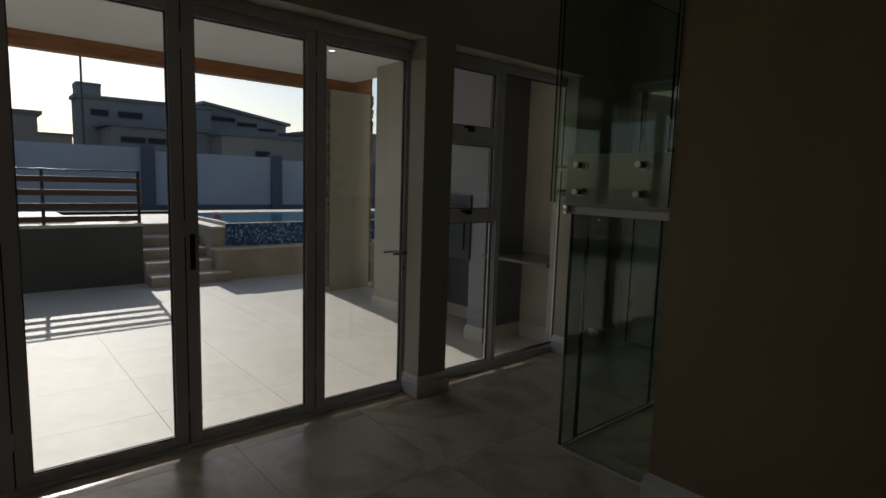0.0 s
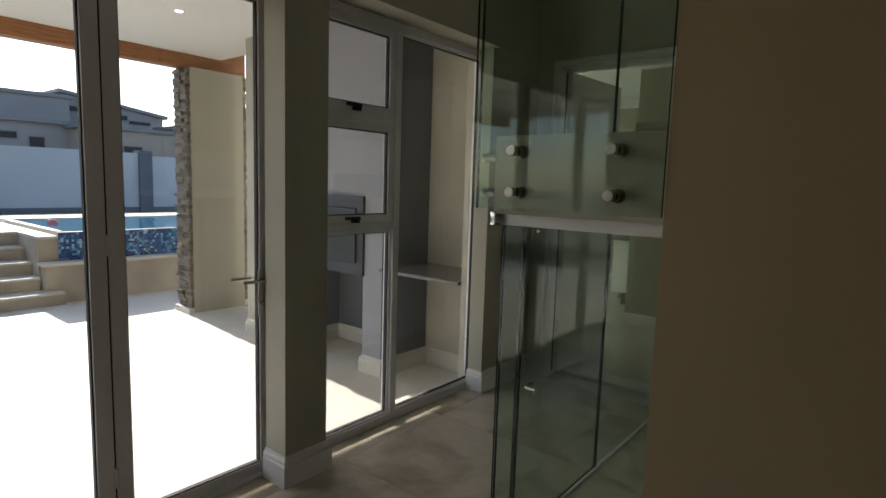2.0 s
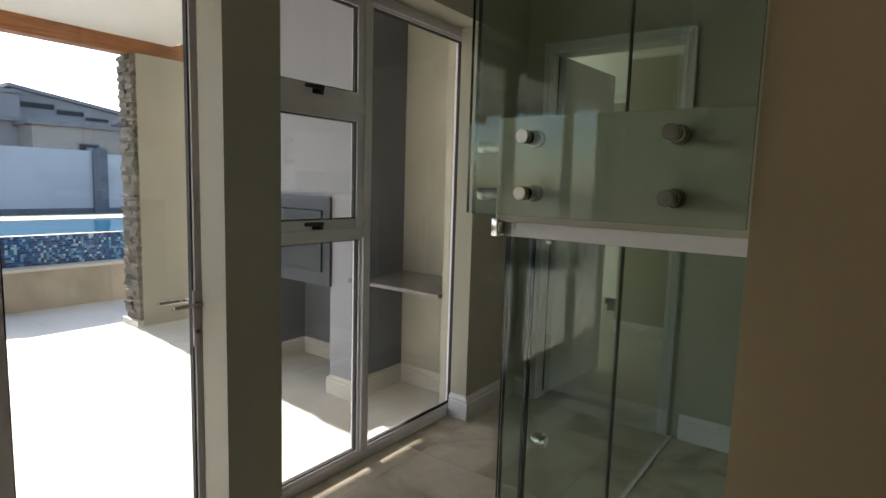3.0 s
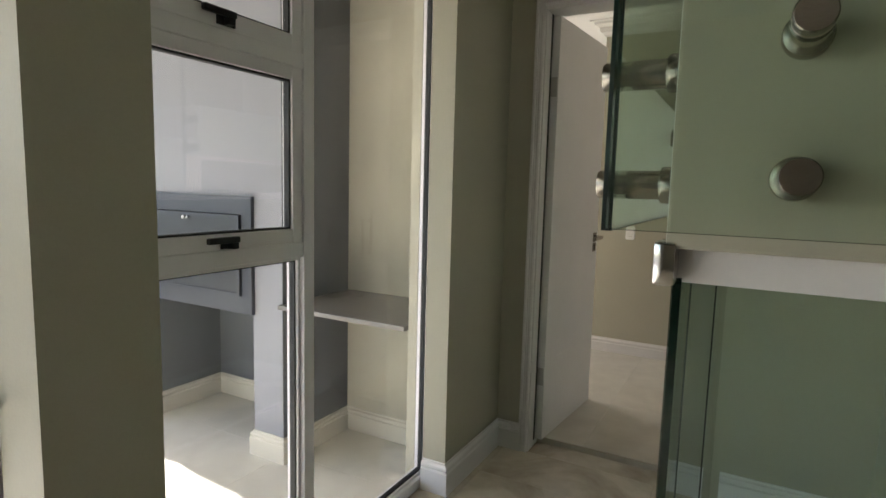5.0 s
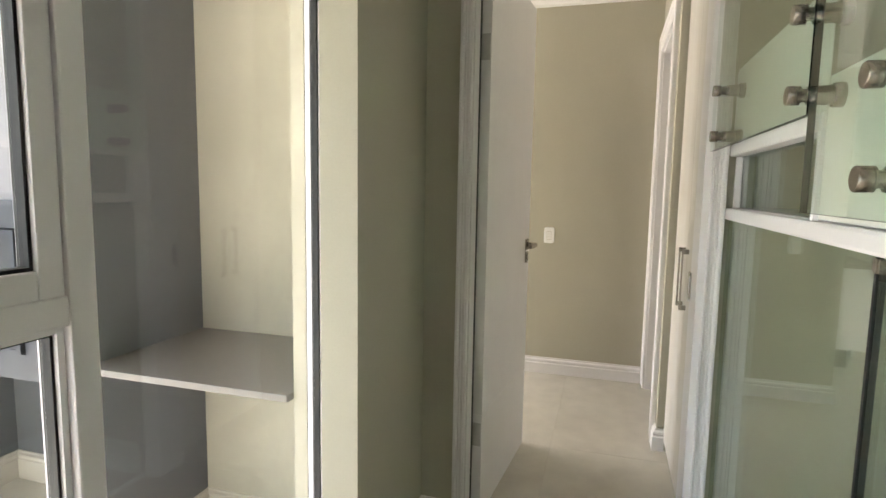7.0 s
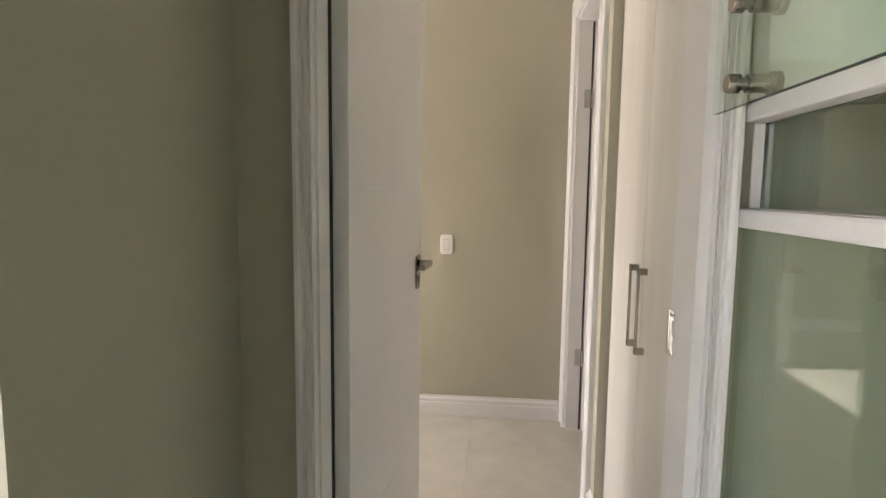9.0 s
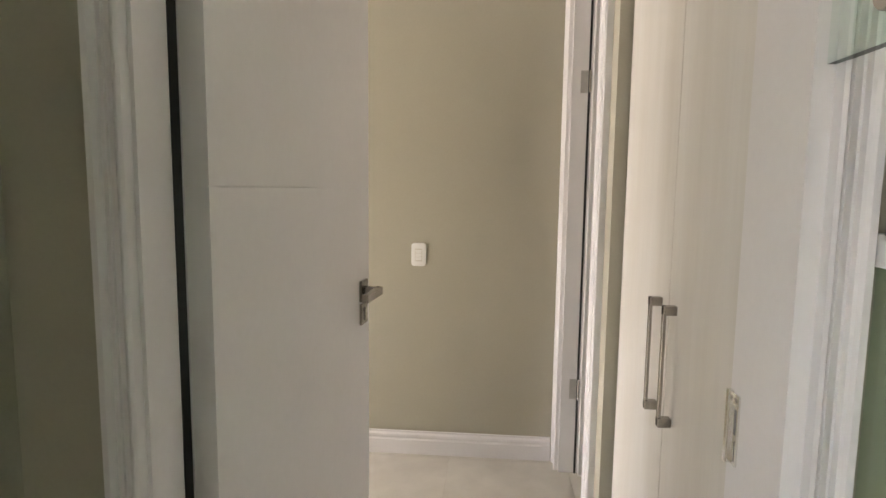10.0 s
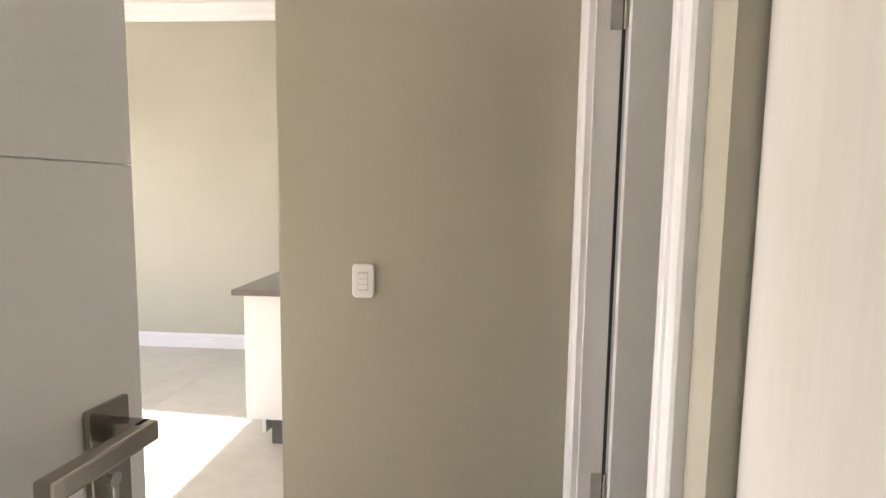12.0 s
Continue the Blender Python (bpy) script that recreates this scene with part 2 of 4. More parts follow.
def sweep(bm, pts, prof, normal):
    """A moulding of the profile (sideways, outwards) along a path in the plane of that normal, mitred at its corners."""
    n, pts = Vector(normal).normalized(), [Vector(p) for p in pts]
    rings = []
    for i, p in enumerate(pts):
        a = (p - pts[i - 1]).normalized() if i else (pts[1] - p).normalized()
        b = (pts[i + 1] - p).normalized() if i < len(pts) - 1 else a
        sa, sb = n.cross(a), n.cross(b)
        s = (sa + sb).normalized()
        s = s / max(0.3, s.dot(sa))
        rings.append([bm.verts.new(p + s * o + n * d) for o, d in prof])
    k = len(prof)
    for r0, r1 in zip(rings, rings[1:]):
        for j in range(k):
            bm.faces.new((r0[j], r0[(j + 1) % k], r1[(j + 1) % k], r1[j]))
    bm.faces.new(rings[0]); bm.faces.new(list(reversed(rings[-1])))
    return bm


SKIRT = [(0, 0), (0.022, 0), (0.022, 0.105), (0.015, 0.113), (0.019, 0.122), (0.017, 0.132), (0.007, 0.14), (0.006, 0.15), (0, 0.15)]
ARCH = [(0, 0), (0, 0.018), (0.008, 0.023), (0.013, 0.018), (0.018, 0.017), (0.021, 0.021), (0.031, 0.020), (0.035, 0.015), (0.050, 0.014), (0.053, 0.018), (0.072, 0.016), (0.076, 0.021), (0.085, 0.026), (0.105, 0.026), (0.11, 0.02), (0.11, 0)]
CORN = [(0, 0), (0.0, -0.12), (0.012, -0.12), (0.016, -0.105), (0.045, -0.085), (0.05, -0.05), (0.085, -0.03), (0.09, -0.014), (0.12, -0.01), (0.12, 0)]


def skirting(pts, z=0.0, material=None):
    """Room side lies to the left of the path."""
    part("baseboard", sweep(bmesh.new(), [(x, y, z) for x, y in pts], SKIRT, (0, 0, 1)), material or WHITE, kind="structure", label="white moulded skirting board along the wall foot")


def cornice(pts, z):
    part("cornice", sweep(bmesh.new(), [(x, y, z) for x, y in pts], CORN, (0, 0, 1)), CEIL, kind="structure", label="white moulded cornice under the ceiling")


def wall(name, *boxes, material=None):
    bm = bmesh.new()
    for b in boxes:
        box(bm, *b)
    return part(name, bm, material or SAGE, kind="structure")


def pane(name, parent, a, material=None, edges=False, label=""):
    """A sheet of glass in the box a; its thin sides are of the edge colour."""
    bm = B(*a)
    if edges:
        size = (abs(a[3] - a[0]), abs(a[4] - a[1]), abs(a[5] - a[2]))
        thin = size.index(min(size))
        for f in bm.faces:
            f.normal_update()
            f.material_index = 0 if abs(f.normal[thin]) > 0.9 else 1
    ob = part(name, bm, [material or CLEAR, EDGE], parent, label=label)
    ob.visible_shadow = False
    return ob


H = 2.85          # ceiling height of the kitchen and passage
HH = 3.30         # ceiling height of the hall
FK = 0.03          # level of the kitchen and passage floor
XF = -3.10        # glass line of the facade
XI = -2.89        # inner face of the facade wall
YB = 4.495         # its far face
YW = 4.345         # wall with the inner doorway

# ---- large structure: inside ----
wall("wall_facade_pier", (-3.16, 2.137, 0, -3.05, 2.22, 2.40), (-3.05, 2.055, 0, XI, 2.30, 2.40))
wall("wall_facade_lintel", (-3.16, -4.2, 2.40, XI, 3.755, HH))
wall("wall_facade_corner", (-3.142, 3.87, -0.2, -3.05, YW, HH), (-3.05, 3.73, -0.2, -2.93, YW, HH))
# Unseen stretch, walled up in place of door leaves to dim the hall.
wall("wall_facade_end", (-3.16, -4.2, 0, XI, -1.96, 2.40))
wall("wall_doorway", (-3.16, YW, -0.2, -2.771, YB, HH), (-2.771, YW, 2.37, -1.90, YB, HH), (-1.90, YW, 0, -1.24, YB, HH))
# Front of the stair wall takes a browner, darker colour than SAGE.
wall("wall_stair_front", (-1.235, 2.15, 0, 3.6, 2.27, HH), material=TAN)
wall("wall_stair_side", (-1.235, 2.27, 0, -1.11, YW, HH))
wall("wall_hall_east", (3.6, -4.2, 0, 3.72, 2.27, HH))
wall("wall_hall_south", (-2.88, -4.2, 0, 3.6, -4.08, HH))
wall("wall_passage_east", (-1.93, 5.37, 0, -1.81, 5.55, H), (-1.93, 5.55, 2.37, -1.81, 6.36, H), (-1.93, 6.36, 0, -1.81, 6.46, H), (-1.89, YB, 2.66, -1.81, 5.37, H))
wall("wall_switch", (-2.945, 6.46, 0, -1.83, 6.58, H))
wall("wall_kitchen_north", (-7.0, 9.10, 0, -3.76, 9.22, H), (-3.76, 9.10, 0, -2.6, 9.22, 1.2), (-3.76, 9.10, 2.35, -2.6, 9.22, H), (-2.6, 9.10, 0, -1.83, 9.22, H))
wall("wall_kitchen_east", (-1.83, 6.58, 0, -1.71, 9.22, H))
wall("wall_kitchen_south", (-7.0, 4.45, -0.2, -3.16, 4.56, H + 0.1))
wall("wall_kitchen_west", (-7.0, 4.56, 0, -6.88, 4.8, H), (-7.0, 4.8, 2.12, -6.88, 8.05, H), (-7.0, 8.05, 0, -6.88, 9.10, H))
wall("wall_side_room", (-1.24, YB, 0, -1.12, 5.40, H), (-1.81, 5.40, 0, 1.2, 5.52, H), (1.2, 5.33, 0, 1.32, 8.5, H), (-1.71, 8.4, 0, 1.2, 8.5, H), material=SAGE)
part("ceiling", B(-3.16, -4.2, HH, 3.72, YB, HH + 0.10), CEIL, kind="structure", label="plain white hall ceiling")
part("ceiling", B(-7.0, YB, H, 1.32, 9.22, H + 0.12), CEIL, kind="structure", label="plain white kitchen and passage ceiling")
part("floor_bed", B(-3.16, -4.2, -0.3, 3.72, YB, -0.003), GROUT, kind="structure", label="grout bed under the tiled hall floor")
part("floor_bed", B(-7.0, YB, -0.3, 1.32, 9.22, FK - 0.002), GROUT_KIT, kind="structure", label="grout bed under the tiled kitchen floor")

skirting([(-3.05, 2.30), (XI, 2.30), (XI, 2.055), (-3.05, 2.055)])
skirting([(-1.24, YW), (-1.80, YW)])
skirting([(-1.235, 2.27), (-1.235, YW)])
skirting([(-2.79, YW), (-2.93, YW), (-2.93, 3.73), (-3.05, 3.73)])
skirting([(3.6, 2.15), (-1.235, 2.15), (-1.235, 2.29)])
skirting([(-1.96, 6.46), (-2.945, 6.46), (-2.945, 6.58)])
skirting([(-1.89, 5.37), (-1.93, 5.37), (-1.93, 5.44)])
skirting([(-1.83, 9.10), (-6.88, 9.10)])
cornice([(-1.95, 6.46), (-2.945, 6.46), (-2.945, 6.58)], H)
cornice([(-1.83, 9.10), (-6.88, 9.10), (-6.88, 4.56), (-2.8, 4.56)], H)
cornice([(-1.93, 5.37), (-1.93, 6.46)], H)
cornice([(3.6, 2.15), (-1.235, 2.15), (-1.235, YW), (-2.93, YW), (-2.93, 3.755), (XI, 3.755), (XI, -4.08)], HH)


def door_lining(axis, u0, u1, w0, w1, head, name, narrow=1.0, in0=0.012, in1=0.012):
    """Jambs, head lining and moulded architraves on both faces of a doorway. axis 'x': the wall runs along x."""
    t = thing(name, (u0 + u1) / 2 if axis == "x" else (w0 + w1) / 2, (w0 + w1) / 2 if axis == "x" else (u0 + u1) / 2, 0, kind="structure", label="white painted door frame with moulded architraves")
    for nm, a, b, z0, z1 in (("jamb", u0, u0 + 0.03, 0, head), ("jamb", u1 - 0.03, u1, 0, head), ("head_lining", u0 + 0.03, u1 - 0.03, head - 0.03, head)):
        bx = (a, w0, z0, b, w1, z1) if axis == "x" else (w0, a, z0, w1, b, z1)
        part(nm, B(*bx), WHITE, t)
    for w, s in ((w0, -1), (w1, 1)):
        path = [(u0 + in0, 0), (u0 + in0, head - 0.012), (u1 - in1, head - 0.012), (u1 - in1, 0)]
        if axis == "x":
            n, pts = (0, s, 0), [(u, w, z) for u, z in path]
        else:
            n, pts = (s, 0, 0), [(w, u, z) for u, z in path]
        inward = Vector(n).cross(Vector(pts[1]) - Vector(pts[0]))
        centre = Vector((((u0 + u1) / 2), w, 1)) if axis == "x" else Vector((w, (u0 + u1) / 2, 1))
        if inward.dot(centre - Vector(pts[0])) > 0:
            pts.reverse()
        part("architrave", sweep(bmesh.new(), pts, [(o * narrow, d) for o, d in ARCH], n), WHITE, t)
    return t


door_frame_hall = door_lining("x", -2.771, -1.90, YW, YB, 2.37, "door_frame", 0.42, 0.024, 0.006)
door_frame_side = door_lining("y", 5.55, 6.36, -1.93, -1.81, 2.37, "door_frame")
# Black strips stand in for the shade in the gaps beside the leaves.
part("seal", B(-2.746, 4.422, 0.035, -2.7395, 4.444, 2.34), GASKET, door_frame_hall)
part("seal", B(-1.856, 6.326, 0.01, -1.846, 6.3305, 2.33), GASKET, door_frame_side)
part("threshold_trim", B(-2.741, YB - 0.004, 0.0, -1.93, YB + 0.006, FK + 0.002, bevel=0.0015), GROUT, kind="structure")
strike = thing("strike_plate", -1.93, 4.47, 1.03, "small pale steel strike plate screwed to the door jamb", "strike plate", kind="")
bm = B(-1.9325, 4.462, 1.025, -1.930, 4.466, 1.13)
for z0, z1 in ((1.025, 1.031), (1.062, 1.070), (1.108, 1.13)):
    box(bm, -1.9325, 4.466, z0, -1.930, 4.482, z1)
box(bm, -1.9325, 4.470, 1.031, -1.930, 4.482, 1.062); box(bm, -1.9325, 4.474, 1.070, -1.930, 4.482, 1.108)
part("plate", bm, CHROME, strike)
part("lip", B(-1.938, 4.482, 1.022, -1.9305, 4.4935, 1.133, bevel=0.002), CHROME, strike)
part("latch_pocket", B(-1.9315, 4.466, 1.031, -1.930, 4.474, 1.108), BLACK, strike)
for z in (1.119,):
    part("screw", cyl(bmesh.new(), (-1.930, 4.474, z), (-1.9345, 4.474, z), 0.0045, 12), STEEL, strike)


# ---- inner doors ----
def door_leaf(hx, hy, ang, width, head, side, label, folded=True, z_foot=FK + 0.006):
    """A flush leaf, hinged at (hx, hy) and turned by ang degrees from +x; side is the face that bears the detailed lock."""
    t = thing("inner_door", hx, hy, 0, label, "door")
    R = Matrix.Translation((hx, hy, 0)) @ Matrix.Rotation(radians(ang), 4, "Z")
    def put(name, bm, mat, par, **k):
        bmesh.ops.transform(bm, matrix=R, verts=bm.verts)
        return part(name, bm, mat, par, **k)
    bm = bmesh.new()
    cuts = [z_foot, 0.485, 1.420, head]
    for a, b in zip(cuts, cuts[1:]):
        box(bm, 0.003, 0, a, width, 0.04, b - 0.0014, bevel=0.0004)
    box(bm, 0.006, 0.004, z_foot + 0.002, width - 0.003, 0.036, head - 0.01)
    leaf = put("leaf", bm, DOORW, t)
    for z in (0.40, 1.975) if folded else ():
        bm = cyl(bmesh.new(), (-0.006, 0.044, z - 0.05), (-0.006, 0.044, z + 0.05), 0.006, 14)
        for k in (-0.03, -0.01, 0.01, 0.03):
            cyl(bm, (-0.006, 0.044, z + k - 0.0008), (-0.006, 0.044, z + k + 0.0008), 0.0066, 14)
        h = put("hinge", bm, STEEL, t, label="steel butt hinge")
        bm = box(bmesh.new(), -0.0005, 0.004, z - 0.05, 0.003, 0.040, z + 0.05, bevel=0.0008)
        for k in (-0.036, -0.012, 0.012, 0.036):
            cyl(bm, (-0.0015, 0.014 if k in (-0.012, 0.036) else 0.028, z + k), (0.001, 0.014 if k in (-0.012, 0.036) else 0.028, z + k), 0.004, 10)
        put("hinge_leaf", bm, HINGE, h)
    for s in (-1, 1):
        y0 = 0.0 if s < 0 else 0.04
        put("handle_rose", box(bmesh.new(), width - 0.085, y0, 1.112, width - 0.03, y0 + s * 0.008, 1.170, bevel=0.002), STEEL, t)
        bm = box(bmesh.new(), width - 0.068, y0 + s * 0.008, 1.130, width - 0.046, y0 + s * 0.05, 1.152, bevel=0.003)
        box(bm, width - 0.18, y0 + s * 0.038, 1.130, width - 0.046, y0 + s * 0.056, 1.152, bevel=0.003)
        put("lever", bm, STEEL, t)
        k = put("key_escutcheon", box(bmesh.new(), width - 0.085, y0, 1.048, width - 0.03, y0 + s * 0.007, 1.106, bevel=0.002), STEEL, t)
        bm = cyl(bmesh.new(), (width - 0.057, y0 + s * 0.006, 1.086), (width - 0.057, y0 + s * 0.011, 1.086), 0.008, 14)
        box(bm, width - 0.0615, y0 + s * 0.006, 1.058, width - 0.0525, y0 + s * 0.0105, 1.081, bevel=0.001)
        put("key_cylinder", bm, CHROME, k)
    return t


door_leaf(-2.701, 4.444, 84.9, 0.765, 2.335, -1, "white flush inner door with a groove and steel lever handle, standing open against a wall")
side_leaf = door_leaf(-1.842, 6.287, -1.0, 0.745, 2.335, -1, "white flush inner door, standing open into a side room", False)
for z in (0.46, 1.92):
    m = part("hinge", cyl(bmesh.new(), (-1.848, 6.324, z - 0.05), (-1.848, 6.324, z + 0.05), 0.0055, 12), STEEL, side_leaf, label="steel butt hinge")
    bm = B(-1.890, 6.3275, z - 0.05, -1.856, 6.3295, z + 0.05, bevel=0.001)
    for k in (-0.034, 0.0, 0.034):
        cyl(bm, (-1.876, 6.3262, z + k), (-1.876, 6.328, z + k), 0.004, 8)
    part("hinge_leaf", bm, HINGE, m)

# ---- facade: folding doors ----
def glazed_leaf(name, y0, y1, z0, z1, x, stile, group, label, handle=None, rail_b=0.05, depth=0.045):
    """One aluminium leaf: stiles, rails, black gaskets and its pane."""
    t = thing(name, x, (y0 + y1) / 2, z0, label, "folding door" if "door" in name else "window", group)
    rb = rail_b or stile
    x0, x1 = x - depth / 2, x + depth / 2
    part("stile", B(x0, y0, z0, x1, y0 + stile, z1, bevel=0.003), ALU, t)
    part("stile", B(x0, y1 - stile, z0, x1, y1, z1, bevel=0.003), ALU, t)
    part("top_rail", B(x0 + 0.001, y0 + stile, z1 - stile, x1 - 0.001, y1 - stile, z1, bevel=0.003), ALU, t)
    part("bottom_rail", B(x0 + 0.001, y0 + stile, z0, x1 - 0.001, y1 - stile, z0 + rb, bevel=0.003), ALU, t)
    a, b, c, d, g = y0 + stile, y1 - stile, z0 + rb, z1 - stile, 0.006
    bm = bmesh.new()
    box(bm, x - 0.012, a, c, x + 0.012, a + g, d); box(bm, x - 0.012, b - g, c, x + 0.012, b, d)
    box(bm, x - 0.012, a + g, c, x + 0.012, b - g, c + g); box(bm, x - 0.012, a + g, d - g, x + 0.012, b - g, d)
    part("gasket", bm, GASKET, t)
    pane("pane", t, (x - 0.003, a + g, c + g, x + 0.003, b - g, d - g))
    return t


SEAMS = [-1.90, -1.14, -0.135, 0.625, 1.380, 2.107]
frame_doors = thing("door_track", XF, -0.7, 0, kind="structure", label="grey powder-coated aluminium outer frame and floor track of the folding doors")
part("outer_frame", B(XF - 0.05, -1.96, 2.345, XF + 0.05, 2.136, 2.40, bevel=0.004), ALU, frame_doors)
part("sill_track", B(XF - 0.05, -1.96, -0.02, XF + 0.05, 2.136, 0.012, bevel=0.004), ALU, frame_doors)
for y in (-1.96, 2.108):
    part("side_frame", B(XF - 0.05, y, 0.012, XF + 0.05, y + 0.028 + (0.03 if y < 0 else 0), 2.345, bevel=0.004), ALU, frame_doors)
for i, (a, b) in enumerate(zip(SEAMS, SEAMS[1:])):
    last = i == len(SEAMS) - 2
    leaf = glazed_leaf("folding_door", a + 0.003, b - 0.003, 0.014, 2.343, XF, 0.062, "folding doors of the terrace front",
                       "grey aluminium glazed door leaf, closed, beside the wall pier" if last else "grey aluminium glazed folding door leaf, closed")
    if i == len(SEAMS) - 3:
        yy = a + 0.035
        bm = box(bmesh.new(), XF + 0.0225, yy - 0.013, 0.98, XF + 0.03, yy + 0.013, 1.17, bevel=0.003)
        lk = part("flush_pull", bm, BLACK, leaf, "black flush pull plate")
        part("pull_slot", B(XF + 0.03, yy - 0.006, 1.03, XF + 0.032, yy + 0.006, 1.12), GASKET, lk)
    if last:
        yy = b - 0.062
        bm = box(bmesh.new(), XF + 0.0225, yy - 0.014, 0.82, XF + 0.029, yy + 0.014, 1.04, bevel=0.003)
        lk = part("lock_plate", bm, ALU, leaf)
        part("key_cylinder", cyl(bmesh.new(), (XF + 0.029, yy, 0.88), (XF + 0.034, yy, 0.88), 0.008, 14), STEEL, lk)
        for s in (1, -1):
            bm = cyl(bmesh.new(), (XF + s * 0.022, yy, 0.99), (XF + s * 0.060, yy, 0.99), 0.0085, 14)
            cyl(bm, (XF + s * 0.056, yy + 0.008, 0.99), (XF + s * 0.056, yy - 0.105, 0.99), 0.0085, 14)
            part("lever", bm, STEEL, leaf, smooth=True)
    bm = bmesh.new()
    for z in (0.25, 1.2, 2.15):
        cyl(bm, (XF + 0.028, b, z - 0.04), (XF + 0.028, b, z + 0.04), 0.009, 12)
    if not last:
        part("hinge", bm, ALU, leaf)

for y in SEAMS[1:-1]:
    part("seam_seal", B(XF - 0.019, y - 0.0028, 0.02, XF + 0.020, y + 0.0028, 2.34), GASKET, frame_doors)

# ---- facade: window beside the pier ----
win = thing("window_1", XF, 3.15, 0, kind="structure", label="white-grey aluminium window with a full-height light and three stacked lights")
X0, X1 = XF - 0.04, XF + 0.04
part("window_frame", B(X0, 2.22, 0, X1, 2.29, 2.40, bevel=0.004), ALU, win)
part("window_frame", B(X0, 3.80, 0, X1, 3.87, 2.40, bevel=0.004), ALU, win)
part("window_frame", B(X0, 2.29, 2.35, X1, 3.80, 2.40, bevel=0.004), ALU, win)
part("window_sill", B(X0, 2.29, -0.02, X1, 3.80, 0.045, bevel=0.004), ALU, win)
part("mullion", B(X0, 2.935, 0.045, X1, 2.985, 2.35, bevel=0.004), ALU, win)
for z in (1.220, 1.828):
    part("transom", B(X0 + 0.002, 2.29, z - 0.025, X1 - 0.002, 2.935, z + 0.025, bevel=0.004), ALU, win)


def fixed_light(y0, y1, z0, z1, bead=0.012):
    g = 0.005
    bm = bmesh.new()
    x = XF
    box(bm, x - 0.022, y0, z0, x + 0.022, y0 + bead, z1); box(bm, x - 0.022, y1 - bead, z0, x + 0.022, y1, z1)
    box(bm, x - 0.022, y0 + bead, z0, x + 0.022, y1 - bead, z0 + bead); box(bm, x - 0.022, y0 + bead, z1 - bead, x + 0.022, y1 - bead, z1)
    part("glazing_bead", bm, ALU, win)
    a, b, c, d = y0 + bead, y1 - bead, z0 + bead, z1 - bead
    bm = bmesh.new()
    box(bm, x - 0.012, a, c, x + 0.012, a + g, d); box(bm, x - 0.012, b - g, c, x + 0.012, b, d)
    box(bm, x - 0.012, a + g, c, x + 0.012, b - g, c + g); box(bm, x - 0.012, a + g, d - g, x + 0.012, b - g, d)
    part("gasket", bm, GASKET, win)
    pane("pane", win, (x - 0.003, a + g, c + g, x + 0.003, b - g, d - g))


fixed_light(2.985, 3.80, 0.045, 2.35)
fixed_light(2.29, 2.935, 0.045, 1.195)
for z0, z1 in ((1.240, 1.806), (1.852, 2.348)):
    s = glazed_leaf("window_sash", 2.293, 2.932, z0, z1, XF + 0.012, 0.042, "top-hung sashes of the window", "white-grey aluminium top-hung window sash, shut, with a black handle")
    y = 2.635
    bm = box(bmesh.new(), XF + 0.034, y - 0.03, z0 + 0.008, XF + 0.042, y + 0.03, z0 + 0.034, bevel=0.002)
    box(bm, XF + 0.042, y - 0.011, z0 + 0.008, XF + 0.065, y + 0.011, z0 + 0.042, bevel=0.003)
    box(bm, XF + 0.052, y - 0.09, z0 + 0.026, XF + 0.068, y + 0.014, z0 + 0.044, bevel=0.004)
    part("handle", bm, BLACK, s, "black window handle")

# ---- stair landing with its glass ----
LX, LY = -1.848, 2.205
landing = thing("stair_landing", -1.5, 3.2, 1.40, kind="structure", label="sage painted stair landing slabs with white timber edge bands")
for y0, y1, z0, z1 in ((LY, 3.50, 1.378, 1.650), (3.50, YW, 1.585, 1.83)):
    bm = B(LX, y0, z0, -1.237, y1, z1, bevel=0.004)
    # Faces turned to -x take the paler colour.
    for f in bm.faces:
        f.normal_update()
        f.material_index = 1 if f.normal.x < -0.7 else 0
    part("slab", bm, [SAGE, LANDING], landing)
band = [(0.0, 0.0), (0.0, 0.044), (0.012, 0.048), (0.024, 0.042), (0.030, 0.030), (0.030, 0.015), (0.024, 0.003), (0.012, -0.002)]
def band_run(name, pts, z):
    bm = sweep(bmesh.new(), [(x, y, z) for x, y in pts], [(o, d) for o, d in band], (0, 0, 1))
    return part(name, bm, WHITE, landing, "white rounded timber edge band", smooth=True)
band_run("edge_band", [(-1.237, LY + 0.03), (LX + 0.017, LY + 0.03)][::-1], 1.338)
part("edge_band", B(LX - 0.010, LY + 0.033, 1.337, LX + 0.012, YW - 0.003, 1.376, bevel=0.011), WHITE, landing, "white rounded timber edge band")
part("underside_lining", B(LX + 0.012, LY + 0.032, 1.342, -1.237, YW, 1.377), WHITE, landing)
bm = B(LX - 0.008, 3.50, 1.547, LX + 0.05, YW - 0.003, 1.585, bevel=0.006)
box(bm, LX - 0.008, 3.50, 1.376, LX + 0.05, 3.515, 1.547); box(bm, LX + 0.012, YW - 0.010, 1.376, LX + 0.05, YW - 0.003, 1.547, bevel=0.003)
part("clerestory_frame", bm, WHITE, landing)
cap = thing("band_end_cap", LX, LY, 1.336, "small chrome end cap on the white edge band", "end cap")
part("cap", B(-1.860, LY - 0.004, 1.336, -1.836, LY + 0.036, 1.386, bevel=0.005), CHROME, cap, smooth=True)
pane("clerestory_pane", landing, (LX + 0.032, 3.515, 1.378, LX + 0.040, YW - 0.010, 1.547), GREEN, True)

